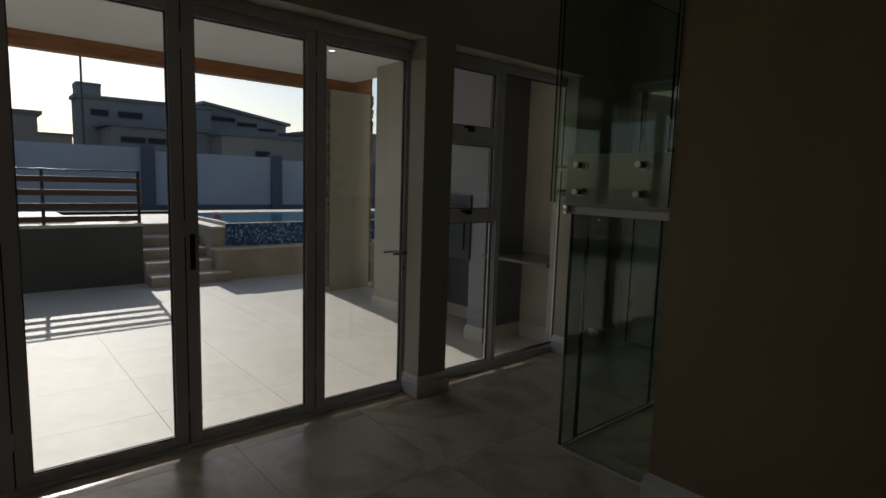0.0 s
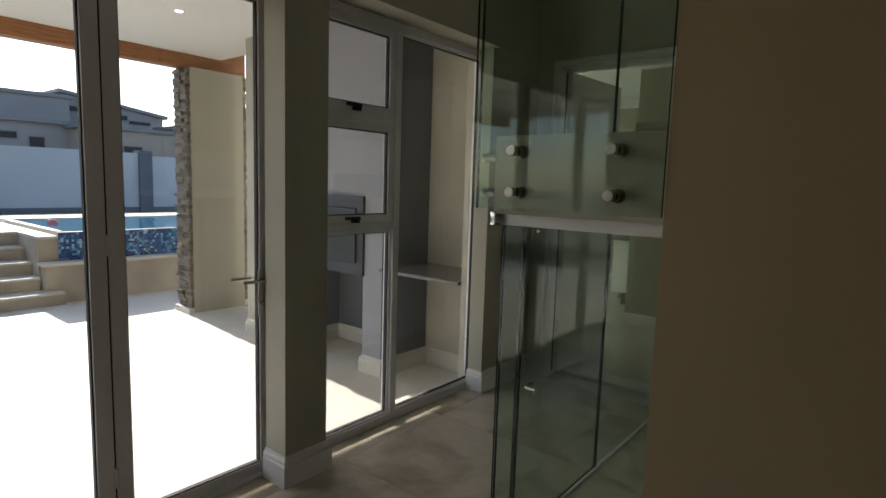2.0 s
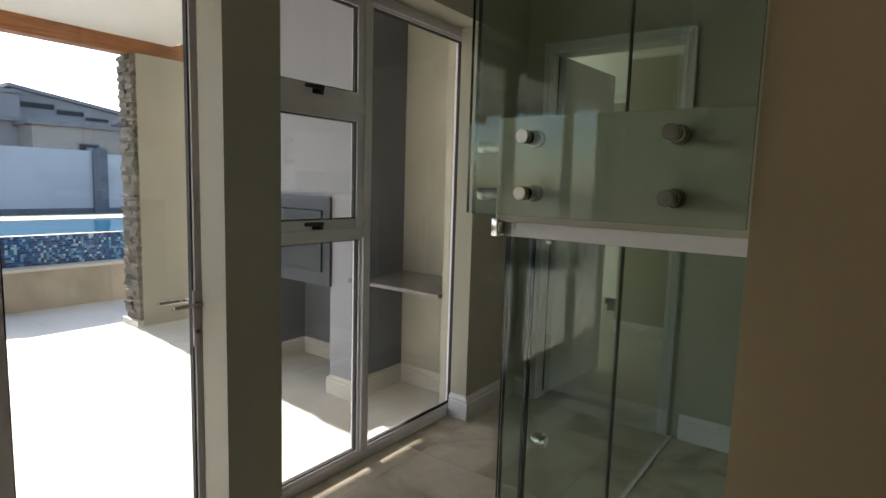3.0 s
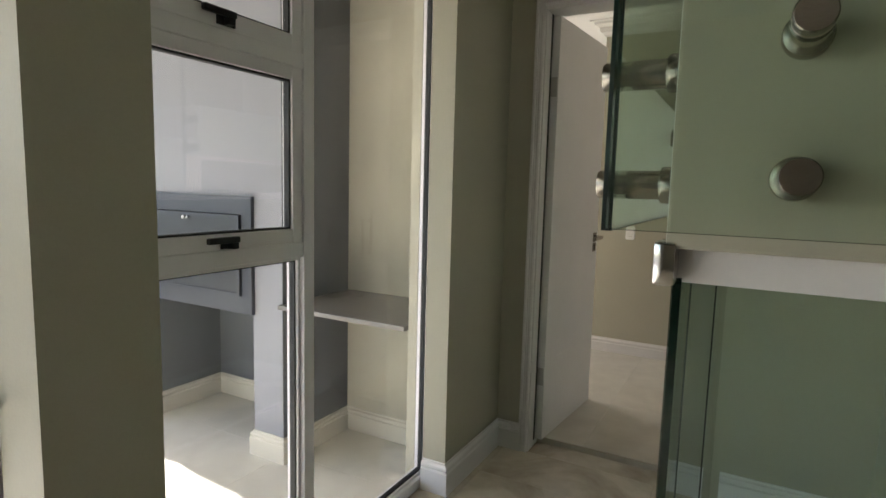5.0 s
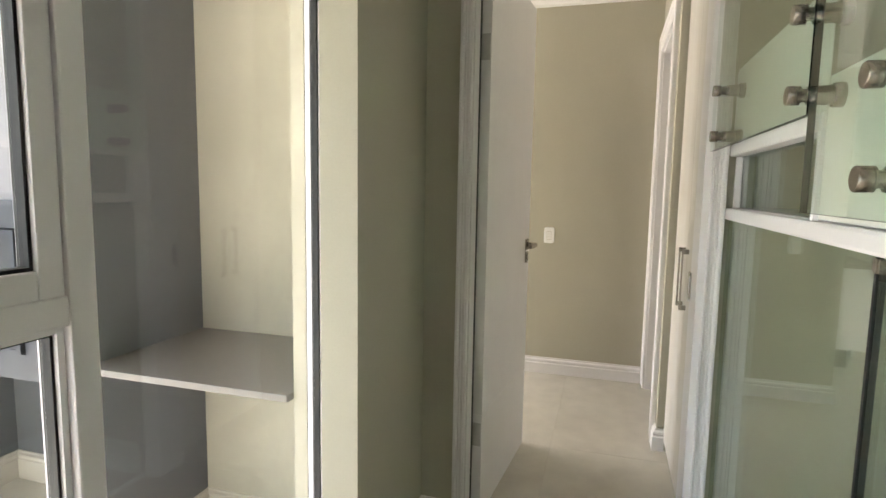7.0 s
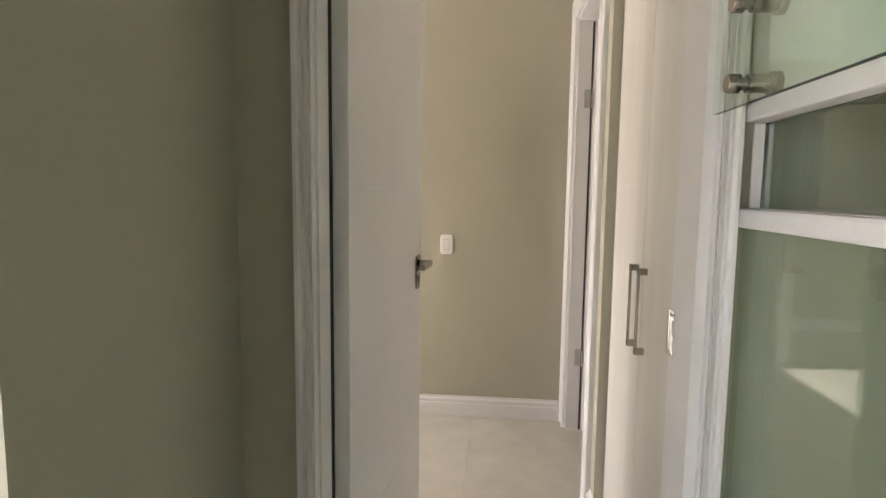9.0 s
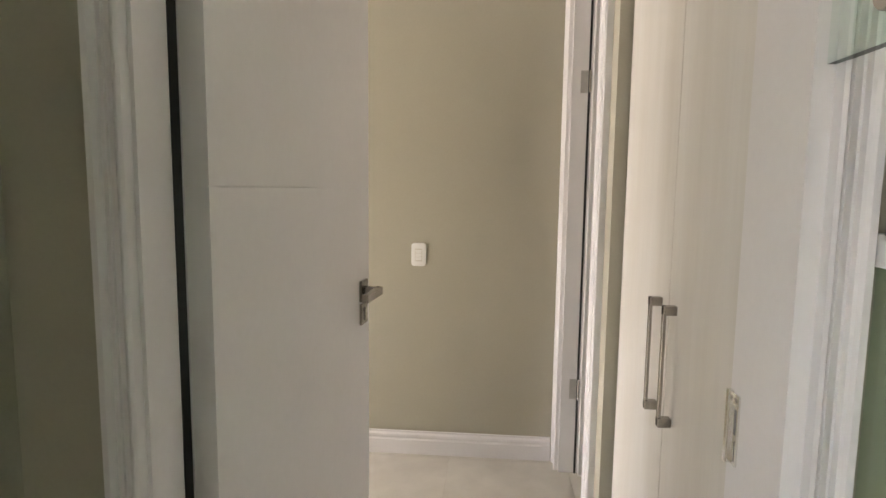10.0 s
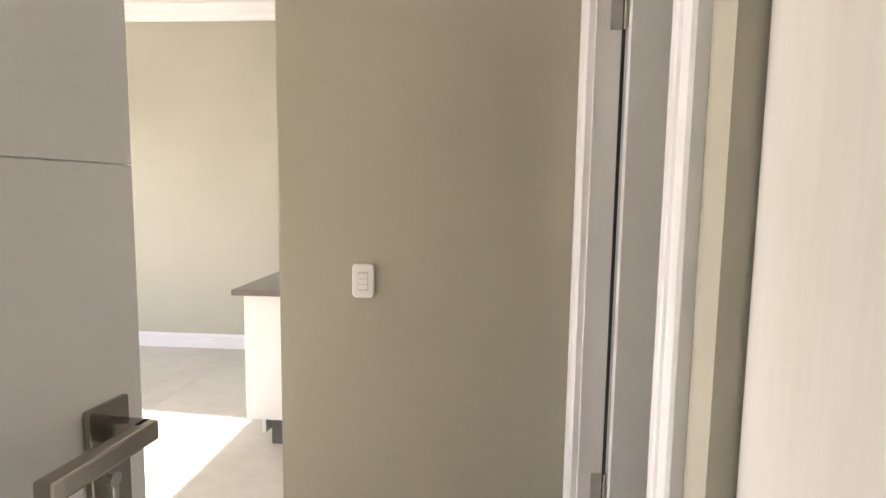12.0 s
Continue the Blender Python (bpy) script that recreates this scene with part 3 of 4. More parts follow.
balus = thing("glass_balustrade", -1.94, 3.2, 1.42, "frameless green-tinted glass balustrade on steel stand-offs, on the stair landing", "balustrade")
pane("glass_panel", balus, (-1.90, 2.140, 1.40, -1.24, 2.152, 2.55), GREEN, True)
pane("glass_panel", balus, (-1.916, 2.19, 1.395, -1.904, 3.375, 2.62), GREEN, True)
pane("glass_panel", balus, (-1.916, 3.385, 1.565, -1.904, 4.355, 2.75), GREEN, True)


def standoff(p, n, a):
    """A turned steel point fixing: foot disc, barrel, waist through the glass at distance a, and cap."""
    prof = [(0.0, 0.0), (0.022, 0.0), (0.022, 0.014), (0.021, 0.016), (0.0172, 0.017), (0.0172, a - 0.001), (0.012, a), (0.012, a + 0.012), (0.0172, a + 0.0125), (0.0172, a + 0.0155), (0.0158, a + 0.016), (0.0158, a + 0.0175), (0.0172, a + 0.018), (0.0172, a + 0.032), (0.0158, a + 0.034), (0.0, a + 0.034)]
    bm, seg = bmesh.new(), 28
    m = Matrix.Translation(p) @ Vector(n).to_track_quat("Z", "Y").to_matrix().to_4x4()
    rings = [[bm.verts.new(m @ Vector((r * math.cos(2 * math.pi * k / seg), r * math.sin(2 * math.pi * k / seg), h))) for k in range(seg)] if r else [bm.verts.new(m @ Vector((0, 0, h)))] for r, h in prof]
    for r0, r1 in zip(rings, rings[1:]):
        for k in range(seg):
            q = (k + 1) % seg
            if len(r0) == 1:
                bm.faces.new((r0[0], r1[q], r1[k]))
            elif len(r1) == 1:
                bm.faces.new((r0[k], r0[q], r1[0]))
            else:
                bm.faces.new((r0[k], r0[q], r1[q], r1[k]))
    part("standoff", bm, STEEL, balus, "brushed steel stand-off", smooth=True)


for z in (1.456, 1.593):
    for x in (-1.733, -1.39):
        standoff((x, LY, z), (0, -1, 0), 0.053)
for z in (1.448, 1.578):
    for y in (2.26, 3.10):
        standoff((LX, y, z), (-1, 0, 0), 0.056)
for z in (1.604, 1.745):
    for y in (3.43, 4.225):
        standoff((LX, y, z), (-1, 0, 0), 0.056)

screen = thing("glass_screen", -1.85, 3.3, 0, "frameless green-tinted glass enclosure under the stair landing, shut", "glass screen")
pane("glass_panel", screen, (-1.845, 2.262, 0.012, -1.24, 2.272, 1.339), GREEN, True)
pane("glass_panel", screen, (-1.845, 2.275, 0.012, -1.835, 2.40, 1.337), GREEN, True)
door = pane("glass_door", screen, (-1.845, 2.425, 0.02, -1.835, 3.235, 1.333), GREEN, True)
pane("glass_panel", screen, (-1.845, 3.249, 0.012, -1.835, YW - 0.004, 1.337), GREEN)
part("seal_strip", B(-1.845, 2.405, 0.015, -1.835, 2.419, 1.337), GASKET, screen)
part("seal_strip", B(-1.847, 3.238, 0.015, -1.833, 3.246, 1.337), GASKET, screen)
for z, k in ((0.64, 1.0), (1.300, 0.45)):
    bm = cyl(bmesh.new(), (-1.840 - 0.023 * k, 2.53, z), (-1.840 + 0.023 * k, 2.53, z), 0.018 * k, 24)
    cyl(bm, (-1.840 - 0.011 * k, 2.53, z), (-1.840 + 0.011 * k, 2.53, z), 0.026 * k, 24)
    part("glass_fitting", bm, CHROME, door, "round chrome glass fitting", smooth=True)
for z in (0.03, 1.322):
    part("glass_clamp", B(-1.849, 3.232, z - 0.012, -1.831, 3.252, z + 0.012, bevel=0.003), STEEL, screen)
part("floor_channel", B(-1.849, 2.258, 0.0, -1.24, 2.276, 0.012), ALU, screen)
part("floor_channel", B(-1.849, 2.276, 0.0, -1.831, YW - 0.025, 0.012), ALU, screen)

# ---- passage: switch, cupboard ----
sw = thing("light_switch", -2.65, 6.46, 1.03, "white triple rocker light switch on the sage wall", "light switch")
def rounded_plate(cx, cz, w, h, rad, y0, y1, lip):
    """An upright plate with round corners, facing -y, its front edge drawn in by the lip."""
    bm, rings = bmesh.new(), []
    for y, cut in ((y1, 0.0), (y0 + lip, 0.0), (y0, lip)):
        ring = []
        for k, (sx, sz) in enumerate(((1, 1), (-1, 1), (-1, -1), (1, -1))):
            for j in range(7):
                a = radians(90 * k + 15 * j)
                ring.append(bm.verts.new((cx + sx * (w / 2 - rad) + (rad - cut) * math.cos(a), y, cz + sz * (h / 2 - rad) + (rad - cut) * math.sin(a))))
        rings.append(ring)
    for r0, r1 in zip(rings, rings[1:]):
        for k in range(len(r0)):
            q = (k + 1) % len(r0)
            bm.faces.new((r0[k], r0[q], r1[q], r1[k]))
    bm.faces.new(rings[0]); bm.faces.new(rings[-1])
    return bm


part("cover_plate", rounded_plate(-2.651, 1.088, 0.076, 0.118, 0.016, 6.448, 6.46, 0.004), PLASTIC, sw, smooth=True)
# Backing is greyer than the rockers, to draw the shade in their gaps.
part("rocker_bed", B(-2.6685, 6.4472, 1.055, -2.6335, 6.448, 1.118), COPING, sw)
for i in range(3):
    z = 1.059 + i * 0.019
    part("rocker", B(-2.667, 6.4445, z, -2.635, 6.4475, z + 0.0175, bevel=0.001), PLASTIC, sw)

cup = thing("tall_cupboard", -1.6, 4.94, 0, "tall cream wood-grain cupboard with two shut doors", "cupboard")
part("carcass", B(-1.872, 4.525, 0.0, -1.30, 5.362, 2.655), CUP, cup)
for a, b, hy in ((4.53, 4.914, 4.868), (4.917, 5.364, 4.970)):
    d = part("door", B(-1.892, a, 0.09, -1.874, b, 2.65, bevel=0.0015), CUP, cup)
    bm = box(bmesh.new(), -1.920, hy - 0.006, 0.91, -1.913, hy + 0.006, 1.178, bevel=0.001)
    for z in (0.91, 1.158):
        box(bm, -1.920, hy - 0.009, z, -1.892, hy + 0.009, z + 0.02, bevel=0.001)
    part("bar_handle", bm, STEEL, d, "brushed steel bow handle")

# ---- kitchen ----
ctr = thing("kitchen_counter", -2.8, 7.8, 0, "white lacquered kitchen counter unit on a dark plinth", "kitchen counter")
part("cabinet", B(-3.47, 7.335, 0.19, -2.0, 8.6, 0.85, bevel=0.002), CABINET, ctr)
part("plinth", B(-3.36, 7.40, 0.0, -2.0, 8.5, 0.19), PLINTH, ctr)
part("side_panel", B(-3.40, 7.37, 0.10, -3.38, 8.5, 0.19), CABINET, ctr)
wt = thing("worktop", -2.8, 7.8, 0.85, "taupe quartz worktop on the kitchen counter", "worktop")
part("slab", B(-3.52, 7.30, 0.852, -2.0, 8.65, 0.882, bevel=0.003), STONETOP, wt)
w2 = thing("window_2", -3.2, 9.16, 1.2, kind="structure", label="aluminium kitchen window")
for b in ((-3.76, 9.13, 1.2, -3.71, 9.19, 2.35), (-2.65, 9.13, 1.2, -2.6, 9.19, 2.35), (-3.71, 9.13, 1.2, -2.65, 9.19, 1.25), (-3.71, 9.13, 2.30, -2.65, 9.19, 2.35), (-3.20, 9.13, 1.25, -3.16, 9.19, 2.30), (-3.71, 9.13, 1.75, -3.20, 9.19, 1.79)):
    part("frame", B(*b, bevel=0.003), ALU, w2)
pane("pane", w2, (-3.71, 9.157, 1.25, -2.65, 9.163, 2.30))
w3 = thing("window_3", -6.94, 7.1, 0, kind="structure", label="aluminium glazed kitchen door frame")
for b in ((-6.97, 4.8, 0, -6.91, 4.86, 2.12), (-6.97, 7.99, 0, -6.91, 8.05, 2.12), (-6.97, 4.86, 2.06, -6.91, 7.99, 2.12)):
    part("frame", B(*b, bevel=0.003), ALU, w3)
pane("pane", w3, (-6.943, 4.86, 0.0, -6.937, 7.99, 2.06))


# ---- downlights ----
def downlight(x, y, z):
    t = thing("downlight", x, y, z, "small round recessed downlight, lit, in the ceiling", "downlight", "ceiling downlights")
    bm = bmesh.new()
    sweep_ring = 28
    for k in range(sweep_ring):
        a0, a1 = 2 * math.pi * k / sweep_ring, 2 * math.pi * (k + 1) / sweep_ring
        q = [(0.048, 0), (0.046, -0.005), (0.034, -0.005), (0.030, 0)]
        for (r0, z0), (r1, z1) in zip(q, q[1:]):
            bm.faces.new([bm.verts.new((x + r * math.cos(a), y + r * math.sin(a), z + zz)) for r, zz, a in ((r0, z0, a0), (r0, z0, a1), (r1, z1, a1), (r1, z1, a0))])
    bmesh.ops.remove_doubles(bm, verts=bm.verts, dist=0.0001)
    part("trim_ring", bm, PLASTIC, t, smooth=True)
    part("lamp", cyl(bmesh.new(), (x, y, z - 0.0005), (x, y, z - 0.003), 0.029, 20), LAMP, t)


for x, y in ((-2.35, 0.2), (-2.35, 3.2), (0.3, 0.2), (0.3, -2.4), (-2.35, -2.4), (-2.4, 5.5)):
    downlight(x, y, H if y > YB else HH)

# ---- terrace ----
PZ, PC = -0.18, 2.90
GROUT_OUT = surface("pale_grout", (0.62, 0.58, 0.50), 0.9, vary=0.05, bump=0.02)
part("terrace_bed", B(-9.2, -6.5, -0.6, -3.16, 4.45, PZ - 0.003), GROUT_OUT, kind="structure", label="bed under the terrace pavers")
part("door_threshold", B(-3.30, -4.2, PZ - 0.01, -3.15, 3.80, -0.02), COPING, kind="structure", label="pale step under the doors")
wall("wall_terrace_end", (-5.40, 3.80, PZ, -5.26, 4.45, 3.2), (-5.26, 3.80, 1.345, -4.26, 4.45, 3.2), (-5.26, 4.38, PZ, -4.26, 4.45, 1.345), (-4.26, 3.80, PZ, -4.03, 4.45, 3.2), material=GREYWALL)
wall("wall_terrace_pilaster", (-6.08, 3.80, PZ, -5.40, 4.45, 3.2), material=SAGE_EXT)
wall("wall_terrace_niche", (-4.03, 4.38, PZ, -3.16, 4.45, 3.2), material=CREAM)
wall("wall_facade_outside", (-3.19, 3.80, PZ, -3.142, 4.38, 3.2), (-3.18, -4.2, 2.40, -3.16, 3.80, 3.2), (-3.18, 2.137, PZ, -3.16, 2.22, 2.40), material=CREAM)
# Thin facings in a darker grey on the niche and recess inner faces.
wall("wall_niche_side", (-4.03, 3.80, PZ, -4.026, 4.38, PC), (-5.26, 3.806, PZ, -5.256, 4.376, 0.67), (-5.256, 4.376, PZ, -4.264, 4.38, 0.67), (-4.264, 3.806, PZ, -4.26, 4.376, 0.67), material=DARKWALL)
part("terrace_ceiling", B(-7.32, -6.5, PC, -3.18, 3.80, PC + 0.25), CEIL, kind="structure", label="white terrace ceiling")
part("terrace_ceiling", B(-7.32, 3.80, PC, -6.08, 4.22, PC + 0.25), CEIL, kind="structure", label="white terrace ceiling")
part("roof", B(-7.5, -6.7, 3.5, 3.9, 9.6, 3.7), ROOF, kind="structure")
wall("wall_upper", (-3.19, -4.2, 3.40, 3.72, YB, 3.5), (-3.16, YB, 2.97, 3.72, 9.22, 3.5), (-3.19, -4.2, 3.2, -3.16, 4.38, 3.4), material=CREAM)
skirting([(-3.19, 4.38), (-4.026, 4.38), (-4.026, 3.80), (-4.26, 3.80), (-4.26, 4.376), (-5.256, 4.376), (-5.256, 3.80), (-6.08, 3.80), (-6.08, 4.45)], PZ, COPING)
beam = thing("eaves_beam", -7.42, -1, 2.74, "long orange-brown stained timber beam along the terrace eaves", "beam")
bm = bmesh.new()
prof = [(-6.5, 2.74), (4.55, 2.74), (4.55, 3.05), (4.49, 3.06), (4.39, 2.99), (4.30, 2.93), (-6.5, 2.93)]
vs = [[bm.verts.new((x, y, z)) for y, z in prof] for x in (-7.50, -7.33)]
bm.faces.new(vs[0]); bm.faces.new(vs[1][::-1])
for j in range(len(prof)):
    k = (j + 1) % len(prof)
    bm.faces.new((vs[0][j], vs[0][k], vs[1][k], vs[1][j]))
part("timber", bm, WOOD, beam)
downlight(-5.72, 3.0 - 0.05, PC)
downlight(-5.72, 0.4, PC)

# column with split-stone cladding
col = thing("terrace_column", -7.37, 4.15, PZ, "tall sage painted column clad in split stone on its sides, on the terrace", "column")
part("shaft", B(-7.50, 3.79, PZ, -7.25, 4.47, 2.745), SAGE_EXT, col)
part("plinth_block", B(-7.60, 3.72, PZ, -7.24, 3.79, PZ + 0.07, bevel=0.004), COPING, col)
part("plinth_block", B(-7.60, 4.47, PZ, -7.24, 4.54, PZ + 0.07, bevel=0.004), COPING, col)

# braai (built-in barbecue)
br = thing("built_in_barbecue", -4.76, 3.8, 0.67, "grey steel built-in barbecue with a dark shut door", "barbecue")
part("hood_body", B(-5.25, 3.83, 0.70, -4.27, 4.37, 1.34), BRAAI, br)
bm = bmesh.new()
for b in ((-5.30, 3.775, 1.25, -4.245, 3.80, 1.355), (-5.30, 3.775, 0.67, -4.245, 3.80, 0.77), (-5.30, 3.775, 0.77, -5.13, 3.80, 1.25), (-4.325, 3.775, 0.77, -4.245, 3.80, 1.25)):
    box(bm, *b)
part("front_frame", bm, BRAAI, br)
part("under_tray", B(-5.25, 3.80, 0.67, -4.26, 4.37, 0.70), BRAAI, br)
d = part("drop_door", B(-5.125, 3.765, 0.775, -4.33, 3.825, 1.245, bevel=0.004), BRAAI_DARK, br)
bm = bmesh.new()
for b in ((-5.125, 3.760, 1.225, -4.33, 3.765, 1.245), (-5.125, 3.760, 0.775, -4.33, 3.765, 0.79), (-5.125, 3.760, 0.79, -5.105, 3.765, 1.225), (-4.35, 3.760, 0.79, -4.33, 3.765, 1.225)):
    box(bm, *b)
part("door_rim", bm, BRAAI, d)
part("vent_knob", cyl(bmesh.new(), (-4.80, 3.765, 1.215), (-4.80, 3.745, 1.215), 0.011, 14), CHROME, d)
part("vent_knob", cyl(bmesh.new(), (-4.765, 3.765, 1.215), (-4.765, 3.745, 1.215), 0.007, 14), CHROME, d)
sh = thing("niche_shelf", -3.6, 4.05, 0.73, "grey granite shelf slab in the terrace niche", "shelf")
part("slab", B(-4.026, 3.76, 0.735, -3.19, 4.38, 0.76, bevel=0.003), SHELF, sh)

# ---- raised garden, steps and pool ----
part("ground", B(-400, -400, -0.62, 400, 400, -0.60), EARTH, kind="structure", label="ground sheet reaching the horizon")
bm = bmesh.new()
g = [(-9.4, 0.70), (-12.5, 0.70), (-18.0, 0.40)]
vs = [[bm.verts.new((x, y, z)) for x, z in g] for y in (-14, 1.0, 2.0, 3.0, 18.0)]
for r0, r1 in zip(vs, vs[1:]):
    for j in range(len(g) - 1):
        x_mid = (g[j][0] + g[j + 1][0]) / 2
        if j == 0 and r0[0].co.y > 0.9:
            continue
        bm.faces.new((r0[j], r0[j + 1], r1[j + 1], r1[j]))
part("lawn", bm, GRASS, kind="structure", label="green lawn on the raised garden")
wall("garden_retaining_wall", (-9.42, -6.5, -0.6, -9.2, 1.74, 0.69), (-10.2, 1.62, -0.6, -9.42, 1.74, 0.69), material=RENDER)
part("wall_coping", B(-9.46, -6.5, 0.69, -9.18, 1.76, 0.73, bevel=0.004), COPING, kind="structure")
deck = part("pool_deck", B(-12.2, 1.0, 0.4, -10.2, 2.92, 0.665), COPING, kind="structure", label="pale stone pool deck")
part("pool_deck", B(-12.5, -6.5, 0.5, -10.3, 1.0, 0.715), COPING, kind="structure", label="pale stone garden path")
part("pool_deck", B(-12.2, 2.92, 0.4, -11.5, 9.0, 0.73), COPING, kind="structure", label="pale stone pool coping")
STEP = [(-8.75, -0.015, 2.88), (-9.05, 0.15, 2.70), (-9.35, 0.315, 2.70), (-9.65, 0.48, 2.70), (-9.95, 0.665, 2.70)]
st = thing("garden_steps", -9.2, 2.2, PZ, kind="structure", label="beige stone garden steps up to the pool deck")
for i, (x, z, y1) in enumerate(STEP):
    part("riser_block", B(-10.2, 1.74, (STEP[i - 1][1] - 0.03 if i else -0.6), x, y1, z - 0.03), BEIGE_TILE, st)
    part("tread", B((STEP[i + 1][0] if i < 4 else -10.2) - 0.01, 1.74, z - 0.03, x + 0.015, y1, z, bevel=0.004), COPING, st)
wall("pool_wall", (-9.6, 2.92, -0.6, -9.07, 9.0, 0.30), (-9.15, 2.92, 0.30, -9.07, 9.0, 0.71), (-11.5, 2.92, 0.0, -9.15, 3.0, 0.72), (-11.5, 9.0, 0, -9.0, 9.1, 0.72), (-10.2, 2.70, -0.6, -9.09, 2.92, 0.63), material=BEIGE_TILE)
part("block_coping", B(-10.2, 2.70, 0.63, -9.06, 2.92, 0.665, bevel=0.004), COPING, kind="structure")
wall("pool_trough_wall", (-9.07, 2.72, -0.6, -8.88, 9.0, 0.30), material=BEIGE_TILE)
part("trough_coping", B(-9.058, 2.68, 0.30, -8.84, 9.0, 0.338, bevel=0.004), COPING, kind="structure")
part("pool_floor", B(-11.5, 3.0, -0.6, -9.6, 9.0, 0.1), MOSAIC[2], kind="structure")
part("water", B(-11.5, 3.0, 0.6, -9.15, 9.0, 0.712), WATER, kind="structure", label="clear blue pool water")
fl = thing("pool_float", -10.6, 3.3, 0.71, "small pink floating chlorine dispenser in the pool", "pool float")
part("bowl", cyl(bmesh.new(), (-10.6, 3.3, 0.70), (-10.6, 3.3, 0.76), 0.08, 20, 0.07), PINK, fl)
part("cap", cyl(bmesh.new(), (-10.6, 3.3, 0.76), (-10.6, 3.3, 0.80), 0.045, 20, 0.035), PLASTIC, fl)

# railing on the retaining wall
rail = thing("garden_railing", -9.3, -2.2, 0.73, "black steel railing with four dark timber slats, on the retaining wall", "railing")
for y in (1.72, 0.55, -0.75, -2.05, -3.35, -4.65, -5.95):
    p = part("post", B(-9.32, y - 0.02, 0.73, -9.28, y + 0.02, 1.48, bevel=0.003), BLACK, rail)
    part("base_plate", B(-9.35, y - 0.05, 0.73, -9.25, y + 0.05, 0.738), BLACK, p)
part("top_rail", B(-9.325, -6.0, 1.48, -9.275, 1.745, 1.50, bevel=0.003), BLACK, rail)
for z in (0.80, 0.985, 1.17, 1.355):
    part("slat", B(-9.278, -6.0, z - 0.035, -9.255, 1.74, z + 0.045, bevel=0.003), SLAT, rail)

# ---- boundary wall and houses ----
bw = thing("boundary_wall", -18, 4, 0.2, kind="structure", label="pale grey boundary wall with slate-coloured piers and a dark foot band")
ys = [-12.0, -8.1, -4.2, -0.28, 3.64, 7.55, 11.46, 15.4]
tops = [2.3, 2.25, 2.25, 2.19, 2.11, 2.04, 1.97]
for i, (a, b) in enumerate(zip(ys, ys[1:])):
    part("panel", B(-18.2, a + 0.18, 0.55, -18.0, b - 0.18 + 0.36, tops[i]), BWALL, bw)
    part("foot_band", B(-18.22, a + 0.18, 0.0, -17.98, b + 0.18, 0.55), BPIER, bw)
    part("pier", B(-18.3, b, 0.0, -17.9, b + 0.36, tops[i] + 0.08), BPIER, bw)


def house(x, y0, y1, ztop, depth, mat, roof_over, label, windows=(), slope=0.0, base=0.0):
    t = thing("house", x - depth / 2, (y0 + y1) / 2, base, label, "house", "houses beyond the boundary wall")
    bm = bmesh.new()
    zs = (ztop, ztop - slope)
    v = [bm.verts.new(c) for c in ((x, y0, base), (x, y1, base), (x, y1, zs[1]), (x, y0, zs[0]), (x - depth, y0, base), (x - depth, y1, base), (x - depth, y1, zs[1]), (x - depth, y0, zs[0]))]
    for f in ((0, 1, 2, 3), (7, 6, 5, 4), (0, 3, 7, 4), (1, 5, 6, 2), (3, 2, 6, 7), (0, 4, 5, 1)):
        bm.faces.new([v[k] for k in f])
    w = part("wall", bm, mat, t)
    o = roof_over
    bm = bmesh.new()
    v = [bm.verts.new(c) for c in ((x + o, y0 - o, zs[0]), (x + o, y1 + o, zs[1]), (x - depth, y1 + o, zs[1]), (x - depth, y0 - o, zs[0]))]
    f = bm.faces.new(v)
    r = bmesh.ops.extrude_face_region(bm, geom=[f])
    bmesh.ops.translate(bm, verts=[e for e in r["geom"] if isinstance(e, bmesh.types.BMVert)], vec=(0, 0, 0.16))
    part("roof", bm, ROOF, t)
    for a, b, c, d in windows:
        wn_ = part("window", B(x - 0.05, a, c, x + 0.03, b, d), ROOF, t)
        k = max(1, round((b - a) / 1.2))
        for i in range(k):
            ya, yb = a + (b - a) * i / k + 0.05, a + (b - a) * (i + 1) / k - 0.05
            part("pane", B(x + 0.03, ya, c + 0.05, x + 0.04, yb, d - 0.05), DARKGLASS, wn_)
    return t


house(-30, 3.72, 9.55, 4.72, 1.5, HOUSE_A, 0.1, "two-storey grey rendered house with a flat roof beyond the wall", [(4.2, 5.0, 3.95, 4.32), (5.3, 6.4, 3.95, 4.32)], slope=-0.05)
house(-30.2, 3.78, 4.72, 5.3, 1.2, HOUSE_A, 0.02, "grey rendered chimney block of the house")
house(-27.5, 4.6, 8.9, 3.42, 3, HOUSE_A, 0.25, "single-storey grey wing with a flat roof beyond the wall", [(4.9, 7.0, 2.7, 3.05), (7.3, 7.9, 2.3, 2.9)])
house(-31, 9.6, 14.1, 5.15, 4, HOUSE_A, 0.2, "grey house with a long shallow pitched roof", [(9.8, 11.2, 4.3, 4.62), (11.2, 12.4, 4.12, 4.42), (12.4, 13.5, 3.96, 4.2)], slope=0.75)
house(-26, 8.7, 13.0, 3.28, 5, HOUSE_B, 0.15, "taupe rendered single-storey house beyond the wall", [(10.2, 11.0, 2.2, 2.7)])
house(-25, 13.4, 18.5, 3.7, 5, HOUSE_B, 0.25, "taupe rendered house with windows beyond the wall", [(14.0, 15.4, 2.4, 2.9)])
house(-34, -3.5, 2.6, 4.15, 8, HOUSE_B, 0.2, "pale rendered house far off beyond the wall", [(-1.0, 1.6, 3.0, 3.4)])
house(-36, -6.0, 1.28, 6.4, 8, HOUSE_A, 0.2, "grey house far off beyond the wall")
